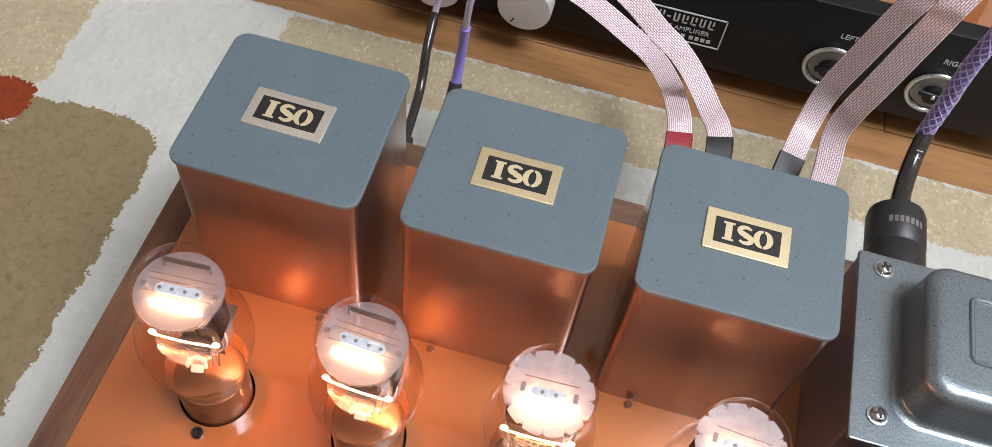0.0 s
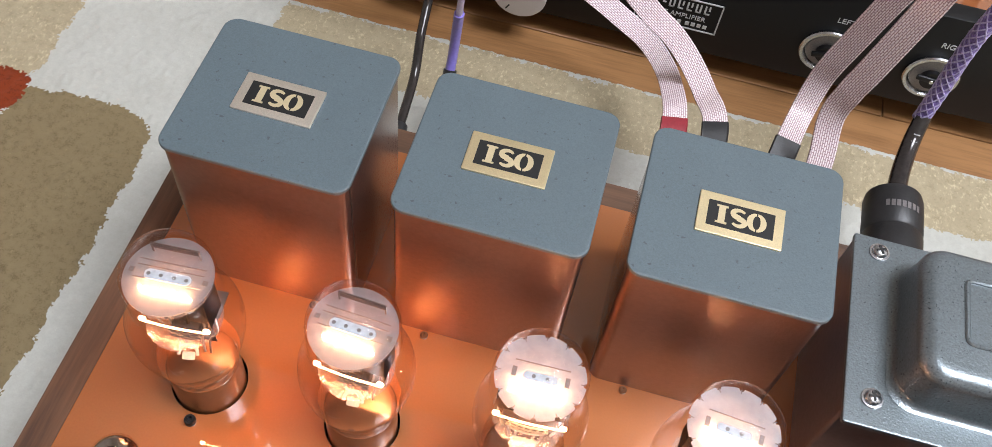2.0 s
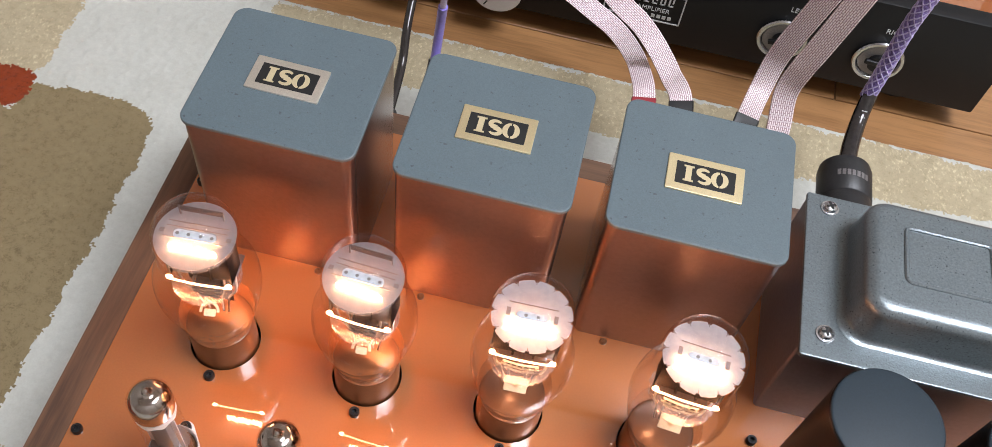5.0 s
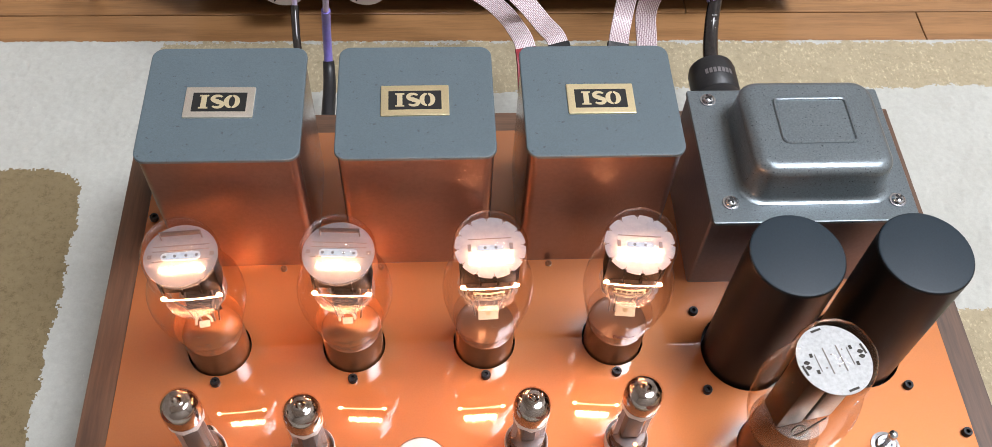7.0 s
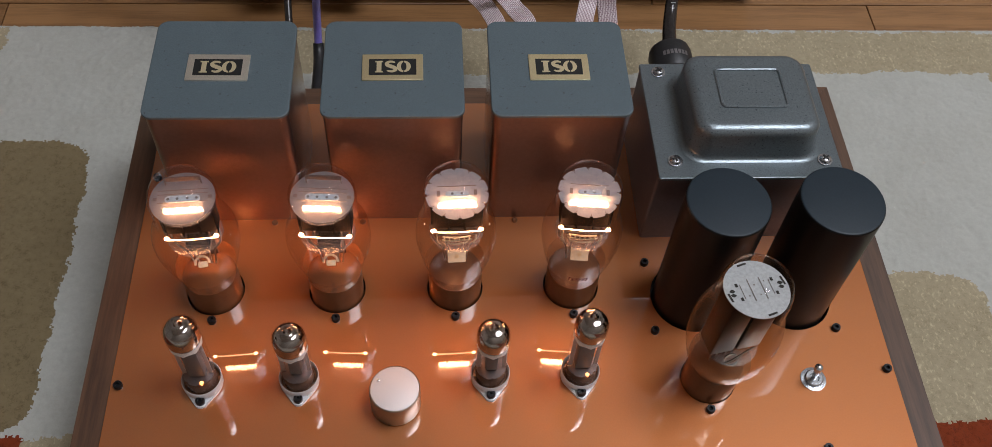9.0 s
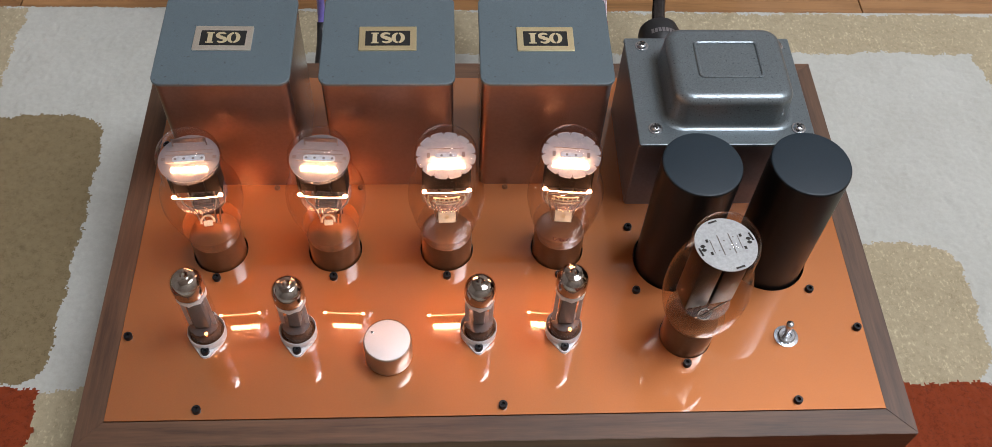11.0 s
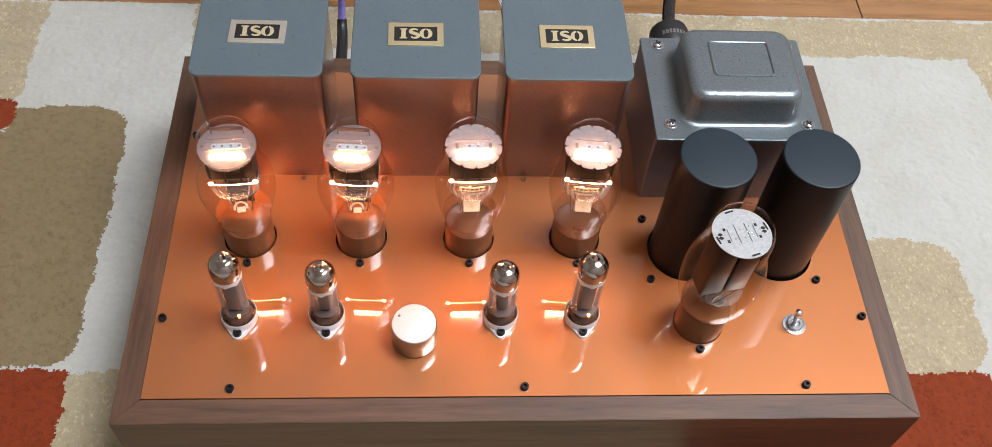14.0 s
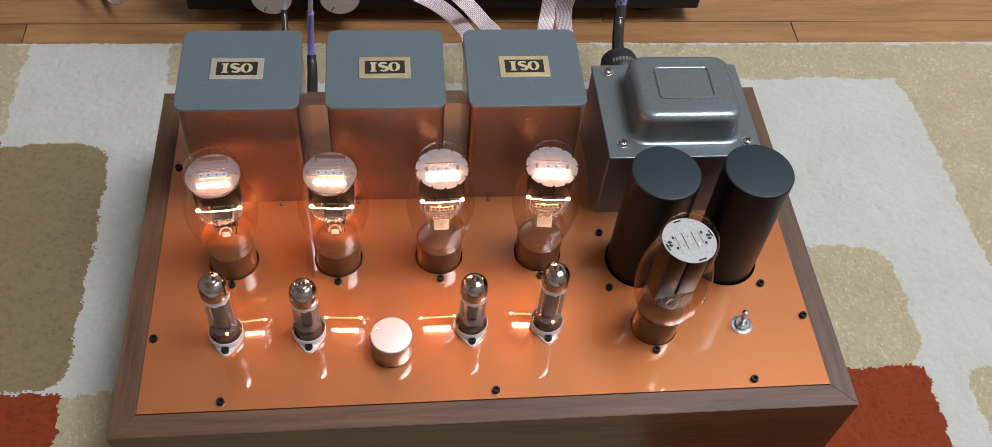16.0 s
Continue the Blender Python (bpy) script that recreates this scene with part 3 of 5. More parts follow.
def output_transformer(x, label, shift, turn, edge):
    e = thing("output_transformer", (x, 0.2385, H), label, "transformer", "output transformers on the amplifier")
    top = 0.116
    body = part("body", rounded_slab(0.0915, 0.0855, 0.0, top - 0.0022, 0.006), CASE, e, "glossy dark metal can, reflected copper also tinted into its colour")
    for sx in (-0.04572, 0.04572):
        part("seam", box(sx - 0.0002, sx + 0.0002, -0.0358, -0.0345, 0.0005, top - 0.003), INK, body, "dark folded seam", smooth=0)
        part("fold_edge", box(sx - 0.0003, sx + 0.0003, -0.0344, -0.0336, 0.0005, top - 0.003), CASE, body, smooth=0)
    part("lid", rounded_slab(0.0945, 0.0885, top - 0.0022, top, 0.0075, 0.0007), LID, e, "slate grey enamelled lid")
    plate = part("badge", rounded_slab(0.0405, 0.0225, 0, 0.0010, 0.0006, 0.0002), edge, e, "metal-edged black badge", Matrix.Translation((shift, -0.0008, top)) @ Matrix.Rotation(radians(turn), 4, "Z") @ Matrix.Diagonal((1.01, 1.05, 1, 1)))
    part("badge_field", rounded_slab(0.0315, 0.0140, 0.0004, 0.00112, 0.0003, 0.0001), INK, plate, "black badge field")
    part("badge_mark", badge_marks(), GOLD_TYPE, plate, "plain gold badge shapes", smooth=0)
    return e


for ox, ol, shift, turn, edge in (
    (0.0735, "slate grey output transformer at the row's end, brass badge with painted sheen", -0.0022, -0.6, BRASS_SHEEN),
    (0.1875, "slate grey output transformer in the row's middle, brass badge", -0.0004, 0.4, BRASS),
    (0.2995, "slate grey output transformer beside the power transformer, brass badge", 0.0003, 0.0, BRASS),
):
    output_transformer(ox, ol, shift, turn, edge)


# ---- power transformer ----
def bell():
    """Pressed cover: a flange that swells into a rounded box."""
    b = bmesh.new()
    sx, sy = 0.0895, 0.0765
    seg = 8

    def ring(grow, z, r):
        out = []
        w, h = sx / 2 + grow, sy / 2 + grow
        for k, (px, py) in enumerate(((1, 1), (-1, 1), (-1, -1), (1, -1))):
            for i in range(seg + 1):
                a = radians(90 * k + 90 * i / seg)
                out.append(b.verts.new((px * (w - r) + r * math.cos(a), py * (h - r) + r * math.sin(a), z)))
        return out

    rings = []
    for a in (0, 20, 40, 60, 80):
        rings.append(ring(0.004 * (1 - math.sin(radians(a))), 0.0015 + 0.004 * (1 - math.cos(radians(a))), 0.014))
    rings.append(ring(-0.0010, 0.015, 0.013))
    for a in (0, 15, 30, 45, 60, 75, 90):
        rings.append(ring(-0.0012 - 0.007 * (1 - math.cos(radians(a))), 0.0215 + 0.0070 * math.sin(radians(a)), 0.0135 - 0.004 * a / 90))
    rings.append(ring(-0.0105, 0.0286, 0.0080))
    for p, q in zip(rings, rings[1:]):
        n = len(p)
        for i in range(n):
            b.faces.new((p[i], p[(i + 1) % n], q[(i + 1) % n], q[i]))
    b.faces.new(rings[-1])
    return b


def crosshead():
    """Domed cross-head screw with washer."""
    b = lathe([(0, 0), (0.0052, 0), (0.0052, 0.0008), (0.0040, 0.0009), (0.0040, 0.0016), (0.0034, 0.0026), (0.0018, 0.0032), (0, 0.0033)], 24)
    return b


def power_transformer():
    e = thing("power_transformer", (0.4305, 0.2225, H), "hammered grey power transformer with pressed bell cover", "transformer")
    part("body", rounded_slab(0.1275, 0.100, 0.0, 0.0775, 0.002), CASE_DARK, e, "dark glossy case below the cover", (0, 0.003, 0))
    part("flange", rounded_slab(0.129, 0.107, 0.0775, 0.0802, 0.0015, 0.0006), HAMMER, e, "hammered grey mounting flange")
    cover = part("bell_cover", bell(), HAMMER, e, "rounded hammered grey cover", (0.0030, 0.0015, 0.0790))
    line = [Vector((sx * 0.0228, sy * 0.0172, 0)) for sx, sy in ((1, 1), (-1, 1), (-1, -1), (1, -1))]
    ring = []
    for k in range(4):
        c = line[k] - Vector(((1, -1, -1, 1)[k] * 0.003, (1, 1, -1, -1)[k] * 0.003, 0))
        ring += [c + 0.003 * Vector((math.cos(radians(90 * k + 30 * i)), math.sin(radians(90 * k + 30 * i)), 0)) for i in range(4)]
    part("embossed_border", tube_along(ring + ring[:1], 0.0013, 8), HAMMER, cover, "thin embossed rectangle", (-0.0002, 0.0025, 0.0286))
    s = part("screw", crosshead(), STEEL, e, "bright cross-head screw", (-0.0515, 0.0445, 0.0802))
    slot = box(-0.0025, 0.0025, -0.0006, 0.0006, 0.0020, 0.0036)
    box(-0.0006, 0.0006, -0.0025, 0.0025, 0.0020, 0.00361, bm=slot)
    sl = part("slot", slot, INK, s, "dark cross slot", Matrix.Rotation(0.4, 4, "Z"), smooth=0)
    for px, py, a in ((-0.0515, -0.0385, 0.2), (0.0535, -0.0385, 0.6), (0.0535, 0.0445, 1.0)):
        s2 = twin(s, e, (px, py, 0.0802))
        twin(sl, s2, Matrix.Rotation(a, 4, "Z"))
    return e


power_transformer()


# ---- smoothing capacitors ----
def capacitor(x, y):
    e = thing("capacitor_can", (x, y, H), "tall matt black capacitor can standing in the copper panel", "capacitor", "capacitor cans")
    part("sleeve", lathe([(0, -0.022), (0.0270, -0.022), (0.0270, 0.1136), (0.0269, 0.1146), (0.0264, 0.1151)], 56), CAN_BLACK, e, "matt black sleeve")
    part("cap", lathe([(0.0265, 0.1149), (0.0264, 0.1154), (0.0258, 0.1157), (0.0253, 0.1158), (0, 0.1158)], 56), CAN_TOP, e, "flat blue-black end cap")
    return e


C1 = capacitor(*CANS[0])
copy_thing(C1, Matrix.Translation((*CANS[1], H)))


# ---- power valves ----
def mica_disc(r, z, notches=0, bm=None):
    b = bmesh.new()
    n = 240
    top = [b.verts.new((0, 0, z))]
    ring = []
    for k in range(n):
        a = 2 * math.pi * k / n
        rr = r
        if notches:
            ph = (k * notches / n) % 1.0
            rr = r * (0.94 if ph < 0.16 else 1.0)
        ring.append(b.verts.new((rr * math.cos(a), rr * math.sin(a), z)))
    low = [b.verts.new(v.co - Vector((0, 0, 0.0005))) for v in ring]
    for k in range(n):
        j = (k + 1) % n
        b.faces.new((top[0], ring[k], ring[j]))
        b.faces.new((ring[k], low[k], low[j], ring[j]))
    return join(bm, b)


def envelope(k, lift):
    pr = [(0.0180, 0.0225), (0.0186, 0.027), (0.0204, 0.035), (0.0229, 0.045), (0.0256 * k, 0.055), (0.0273 * k, 0.065), (0.0266 * k, 0.076), (0.0232, 0.085), (0.0212, 0.091), (0.0208, 0.099), (0.0208, 0.109), (0.0197, 0.1155), (0.0152, 0.1222), (0.0078, 0.1256), (0, 0.1264)]
    pr = [(r, z + lift * min(1, max(0, (z - 0.050) / 0.04))) for r, z in pr]
    return lathe(smooth_profile(pr, 5), 56)


def power_valve(kind):
    lab = "glowing clear glass power valve with %s mica" % ("plain round" if kind == "a" else "scalloped white")
    e = thing("power_valve", (0, 0, H), lab, "vacuum tube", "power valves")
    part("base", lathe([(0, -0.024), (0.0185, -0.024), (0.0185, 0.0225), (0.0180, 0.0240), (0.0168, 0.0243), (0.0150, 0.0240), (0, 0.0236)], 48), BAKELITE, e, "glossy brown bakelite base")
    g = part("glass_bulb", envelope(1.0, 0.0015) if kind == "a" else envelope(0.97, 0.0032), GLASS, e, "clear blown glass bulb")
    g.visible_shadow = False
    part("top_mica", mica_disc(0.0197, 0.1068, 0 if kind == "a" else 12), MICA if kind == "a" else MICA_MILK, e, "milky mica spacer")
    marks = bmesh.new()
    if kind == "a":
        for yy in (-0.0032, 0.0032, 0.0062):
            box(-0.0150, 0.0150, yy - 0.00022, yy + 0.00022, 0.1069, 0.1071, bm=marks)
        for sgn in (-1, 1):
            box(sgn * 0.0165 - 0.0012, sgn * 0.0165 + 0.0012, -0.0012, 0.0012, 0.1069, 0.1071, bm=marks)
    else:
        for k in range(12):
            q = box(0.0172, 0.0192, -0.0002, 0.0002, 0.1069, 0.1071)
            bmesh.ops.rotate(q, verts=q.verts, matrix=Matrix.Rotation(radians(30 * k + 2.4), 3, "Z"))
            join(marks, q)
        for sgn in (-1, 1):
            box(sgn * 0.0115 - 0.0010, sgn * 0.0115 + 0.0010, -0.0022, 0.0022, 0.1069, 0.1071, bm=marks)
        box(-0.0120, 0.0120, 0.0052, 0.0057, 0.1069, 0.1071, bm=marks)
    part("mica_slots", marks, PLATE_LIGHT, e, "dark slots in the mica", smooth=0)
    pins = bmesh.new()
    for x in ((-0.0085, -0.0030, 0.0030, 0.0085) if kind == "a" else (-0.0030, 0.0030)):
        lathe([(0, 0.10785), (0.0009, 0.1078), (0.0009, 0.1074)], 10, bm=pins)
        bmesh.ops.translate(pins, verts=pins.verts[-21:], vec=(x, -0.0008, 0))
    part("strap_pins", pins, PLATE_LIGHT, e, "small grey pins in the strap")
    an = box(-0.0155, 0.0155, -0.0052, 0.0052, 0.0760, 0.1015, 0.0012, 2)
    for rx in (-0.0158, -0.0052, 0.0052, 0.0158):
        box(rx - 0.0006, rx + 0.0006, -0.0066, 0.0066, 0.0760, 0.1015, bm=an)
    part("anode", an, PLATE_GREY, e, "dark grey carbonised anode")
    part("lower_mica", mica_disc(0.0178, 0.0715, 0 if kind == "a" else 12), MICA_CLEAR, e, "lower mica spacer")
    # hairpin ends of the filaments above and below the anode
    bar = 0.0790 if kind == "a" else 0.0835
    hot = bmesh.new()
    for k in range(9):
        x, dy = -0.0104 + 0.0026 * k, 0.0005 * math.sin(2.3 * k)
        tube_along(spline([(x - 0.0009, -0.0062 + dy, 0.1010), (x - 0.0006, -0.0068 + dy, 0.1045), (x, -0.0070 + dy, 0.1058), (x + 0.0006, -0.0068 + dy, 0.1045), (x + 0.0009, -0.0062 + dy, 0.1010)], 3), 0.00056 if kind == "a" else 0.00098, 6, hot)
    part("filament", hot, FILAMENT, e, "white-hot filament hairpins")
    part("filament_bar", tube_along(spline([(-0.0145, -0.0096, bar + 0.0004), (0.0, -0.0100, bar), (0.0145, -0.0096, bar + 0.0004)], 6), 0.00046, 6), FILAMENT_DIM, e, "dimmer glowing lower bar")
    for x in (-0.0152, 0.0152):
        end = tube_along([Vector((x + 0.0009 * math.cos(radians(30 * k)), -0.0090, bar + 0.0012 + 0.0009 * math.sin(radians(30 * k)))) for k in range(13)], 0.0008, 6)
        part("filament_end", end, FILAMENT, e, "glowing filament end")
    # added, hidden behind the electrodes: glow for copper and cans, plates that shape it
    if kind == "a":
        part("filament_bar", tube_along(spline([(-0.0062, 0.0100, 0.0574), (0.0, 0.0104, 0.0570), (0.0062, 0.0100, 0.0574)], 6), 0.0022, 10), REAR_GLOW, e, "added hidden glow bar")
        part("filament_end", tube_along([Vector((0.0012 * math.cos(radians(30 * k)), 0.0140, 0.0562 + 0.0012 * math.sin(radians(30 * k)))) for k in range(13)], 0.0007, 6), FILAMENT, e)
        part("rear_screen", box(-0.0088, 0.0088, 0.0046, 0.0052, 0.0400, 0.0603), BRACKET, e, "added upright screen, keeps the rear glow off the neck", smooth=0)
        part("rear_plate", box(-0.0120, 0.0120, 0.0030, 0.0222, 0.0604, 0.0610, 0.0002, 1), BRACKET, e, "added small plate, keeps the rear glow off the upper can")
    else:
        # added hidden loop, there only to put a glint on the can
        part("filament_end", tube_along([Vector((0.0009 * math.cos(radians(30 * k)), 0.0110, 0.0525 + 0.0009 * math.sin(radians(30 * k)))) for k in range(13)], 0.0005, 6), FILAMENT, e)
    wires = bmesh.new()
    for wx, wy in ((-0.0150, 0), (0.0150, 0), (-0.0085, 0), (0.0085, 0)):
        tube_along(spline([(wx, wy, 0.1090), (wx, wy, 0.066), (wx * 0.6, wy, 0.052), (wx * 0.45, wy, 0.036)], 4), 0.0006, 6, wires)
    part("support_rods", wires, NICKEL, e, "nickel support rods")
    neck = lathe(smooth_profile([(0.0176, 0.0230), (0.0181, 0.0270), (0.0199, 0.0348), (0.0203, 0.0362)], 4), 40)
    part("neck", neck, NECK, e, "smooth glass neck, reflected copper painted in as brown")
    if kind == "a":
        part("under_mica", mica_disc(0.0190, 0.1030, 0), MICA_CLEAR, e, "second mica sheet")
        br = box(-0.0105, 0.0105, 0.0108, 0.0111, 0.1098, 0.1132, 0.0001, 1)
        for wx in (-0.0108, 0.0108):
            tube_along([Vector((wx, 0.0110, 0.1060)), Vector((wx, 0.0110, 0.1136))], 0.0005, 6, br)
        tube_along([Vector((-0.0108, 0.0110, 0.1136)), Vector((0.0108, 0.0110, 0.1136))], 0.0004, 6, br)
        part("getter_bracket", br, BRACKET, e, "thin plate getter bracket")
        part("top_strap", rounded_slab(0.021, 0.0050, 0.1070, 0.1076, 0.0024, 0.0002), MICA_SILVER, e, "pale strap with pin holes", (0, -0.0008, 0))
        block = box(-0.0068, 0.0068, -0.0045, 0.0045, 0.0575, 0.0665, 0.0008, 1)
        for k in range(3):
            box(-0.0074, 0.0074, -0.0052, -0.0044, 0.0585 + 0.003 * k, 0.0593 + 0.003 * k, bm=block)
        part("lower_block", block, PLATE_GREY, e, "dark lower electrode block")
        part("getter_ring", tube_along([Vector((0.0046 * math.cos(radians(15 * k)), 0.0046 * math.sin(radians(15 * k)), 0)) for k in range(14)], 0.0008, 6), GETTER_METAL, e, at=pose(0.0005, -0.0085, 0.0490, 32, 0, 0))
        part("getter_cup", rounded_slab(0.0062, 0.0040, -0.0008, 0.0002, 0.0008, 0.0003), GETTER_METAL, e, "small bright getter cup", pose(0.0008, -0.0092, 0.0486, 32, 0, 6))
    else:
        part("top_strap", rounded_slab(0.015, 0.0042, 0.1070, 0.1076, 0.002, 0.0002), MICA_SILVER, e, "pale strap with pin holes", (0, -0.0008, 0))
        cross = box(-0.0125, 0.0125, -0.0062, 0.0020, 0.0740, 0.0754, 0.0004, 1)
        part("lower_bar", cross, PLATE_LIGHT, e, "grey lower bar")
        grid = bmesh.new()
        for zz, w in ((0.0745, 0.0092), (0.0709, 0.0098), (0.0673, 0.0076)):
            tube_along(spline([(-w, -0.0072, zz + 0.0002), (0.0, -0.0080, zz), (w, -0.0072, zz + 0.0002)], 5), 0.0006, 6, grid)
        for k in range(6):
            wx = -0.0080 + 0.0032 * k
            tube_along([Vector((wx, -0.0078, 0.0709)), Vector((wx, -0.0078, 0.0747))], 0.0005, 6, grid)
        for wx in (-0.0112, 0.0112):
            tube_along(spline([(wx, -0.002, 0.0745), (wx * 1.15, -0.004, 0.0685), (wx * 1.0, -0.005, 0.0635)], 5), 0.0007, 6, grid)
        part("lower_grid", grid, GETTER_METAL, e, "bright bent lower grid wires")
        part("getter_plate", box(-0.0060, 0.0060, -0.0004, 0.0004, -0.0042, 0.0042, 0.0003, 1), GETTER_METAL, e, "small bright getter plate", pose(0.0, -0.0095, 0.0548, -42, 0, 0))
        part("getter_hole", lathe([(0, 0), (0.0014, 0), (0.0014, 0.0002), (0, 0.0002)], 14), BRASS, e, "small hole in the getter plate", pose(0.0, -0.0099, 0.0552, 48, 0, 0))
    # the upper spacers stand a little higher in the second make
    for ob in e.children:
        if ob.name.split(".")[0] in ("top_mica", "mica_slots", "strap_pins", "filament", "under_mica", "getter_bracket", "top_strap", "anode"):
            ob.location.z += 0.0028 if kind == "a" else 0.0050
    return e


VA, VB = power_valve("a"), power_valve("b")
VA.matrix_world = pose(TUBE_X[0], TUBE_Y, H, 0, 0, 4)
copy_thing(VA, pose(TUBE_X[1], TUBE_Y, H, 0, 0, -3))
VB.matrix_world = pose(TUBE_X[2], TUBE_Y, H, 0, 0, 2)
VB2 = copy_thing(VB, pose(TUBE_X[3], TUBE_Y, H, 0, 0, -5))


def glass_print(parent, r0, z, w, h):
    """A small printed mark that follows the glass."""
    b = bmesh.new()

    def patch(a0, a1, z0, z1):
        n = 6
        row = []
        for k in range(n + 1):
            a = radians(-90) + (a0 + (a1 - a0) * k / n) / r0
            row.append([b.verts.new(((r0 + 0.25 * (zz - z)) * math.cos(a), (r0 + 0.25 * (zz - z)) * math.sin(a), zz)) for zz in (z0, z1)])
        for p, q in zip(row, row[1:]):
            b.faces.new((p[0], q[0], q[1], p[1]))

    patch(-w, w, z + h - 0.0007, z + h)
    patch(-w, w, z - h, z - h + 0.0007)
    patch(-w, -w + 0.0007, z - h, z + h)
    patch(w - 0.0007, w, z - h, z + h)
    for k in range(4):
        patch(-w * 0.7 + k * w * 0.38, -w * 0.7 + k * w * 0.38 + w * 0.24, z - h * 0.45, z + h * 0.45)
    return part("print_mark", b, RED, parent, "small red printed mark with plain bars", smooth=0)


glass_print(VB2, 0.0231, 0.0445, 0.0062, 0.0030)


# ---- rectifier valve ----
def rectifier():
    e = thing("rectifier_valve", pose(*RECT, H, 0, 1.5, 12), "clear glass rectifier valve with silvery top mica, unlit", "vacuum tube")
    part("base", lathe([(0, -0.024), (0.0175, -0.024), (0.0180, 0.0), (0.0180, 0.0255), (0.0174, 0.0267), (0, 0.0267)], 48), BAKELITE, e, "glossy brown bakelite base")
    pr = [(0.0176, 0.0255), (0.0188, 0.0285), (0.0222, 0.0355), (0.0248, 0.043), (0.0274, 0.054), (0.0285, 0.066), (0.0278, 0.079), (0.0250, 0.092), (0.0226, 0.100), (0.0222, 0.110), (0.0214, 0.119), (0.0180, 0.1270), (0.0100, 0.1312), (0, 0.1322)]
    g = part("glass_bulb", lathe(smooth_profile(pr, 5), 56), GLASS_SMOKE, e, "wide clear glass bulb")
    g.visible_shadow = False
    mica = part("top_mica", mica_disc(0.0198, 0.1165, 0), MICA_SILVER, e, "silvery round mica with slots")
    slots = bmesh.new()
    for a in (0, 90, 180, 270):
        for k, w in ((0.0178, 0.003),):
            s = box(-w, w, k - 0.0006, k + 0.0006, 0.1166, 0.1168)
            bmesh.ops.rotate(s, verts=s.verts, matrix=Matrix.Rotation(radians(a + 8), 3, "Z"))
            join(slots, s)
    fine = bmesh.new()
    for x in (-0.0035, 0.0040):
        box(x - 0.0003, x + 0.0003, -0.0075, 0.0075, 0.1166, 0.1168, bm=fine)
    for sgn in (-1, 1):
        box(sgn * 0.0112 - 0.0008, sgn * 0.0112 + 0.0008, 0.0036, 0.0058, 0.1166, 0.1168, bm=slots)
        box(sgn * 0.0112 - 0.0008, sgn * 0.0112 + 0.0008, -0.0058, -0.0036, 0.1166, 0.1168, bm=slots)
        box(sgn * 0.0092 - 0.0002, sgn * 0.0092 + 0.0002, -0.0050, 0.0050, 0.1166, 0.1168, bm=fine)
        for a in (20, 200):
            fan = [slots.verts.new((sgn * 0.0152, 0, 0.11672))] + [slots.verts.new((sgn * 0.0152 + 0.0020 * math.cos(radians(a + 22 * k)), 0.0026 * math.sin(radians(a + 22 * k)), 0.11672)) for k in range(7)]
            for k in range(1, 7):
                slots.faces.new((fan[0], fan[k], fan[k + 1]))
    for hx, hy in ((-0.0060, -0.0035), (0.0010, -0.0040), (-0.0005, 0.0030), (0.0062, 0.0045)):
        box(hx - 0.0004, hx + 0.0004, hy - 0.0004, hy + 0.0004, 0.1166, 0.1168, 0.0, bm=fine)
    part("slot_marks", fine, PLATE_LIGHT, mica, "fine grey slots", smooth=0)
    part("slot_marks", slots, INK, mica, "dark slots in the mica", smooth=0)
    an = bmesh.new()
    for sgn in (-1, 1):
        box(sgn * 0.0090 - 0.0084, sgn * 0.0090 + 0.0084, -0.0088, 0.0088, 0.0560, 0.1140, 0.002, 2, an)
    part("anode", an, PLATE_DARK, e, "pair of dark grey anodes")
    part("lower_mica", mica_disc(0.0185, 0.0545, 0), MICA_CLEAR, e, "lower mica spacer")
    ring = [Vector((0.0046 * math.cos(radians(15 * k)), 0.0034 * math.sin(radians(15 * k)), 0)) for k in range(25)]
    part("getter_ring", tube_along(ring, 0.0008, 6), STEEL, e, "bright getter ring", pose(-0.0035, -0.0130, 0.0535, 40, 0, 0))
    neck = lathe(smooth_profile([(0.0172, 0.0265), (0.0182, 0.0285), (0.0205, 0.0335), (0.0150, 0.0345), (0.0, 0.0348)], 4), 40)
    part("neck", neck, NECK, e, "smooth glass neck, reflected copper painted in as brown")
    part("getter_wire", tube_along(spline([(-0.0100, -0.0140, 0.0520), (-0.0040, -0.0145, 0.0570), (0.0050, -0.0125, 0.0605), (0.0110, -0.0110, 0.0610)], 5), 0.0006, 6), STEEL, e, "bright bent getter wire")
    wires = bmesh.new()
    for wx in (-0.012, -0.005, 0.005, 0.012):
        tube_along(spline([(wx, 0, 0.061), (wx * 0.8, 0, 0.052), (wx * 0.6, 0, 0.0315)], 4), 0.0006, 6, wires)
    part("support_rods", wires, NICKEL, e, "nickel support rods")
    return e


rectifier()


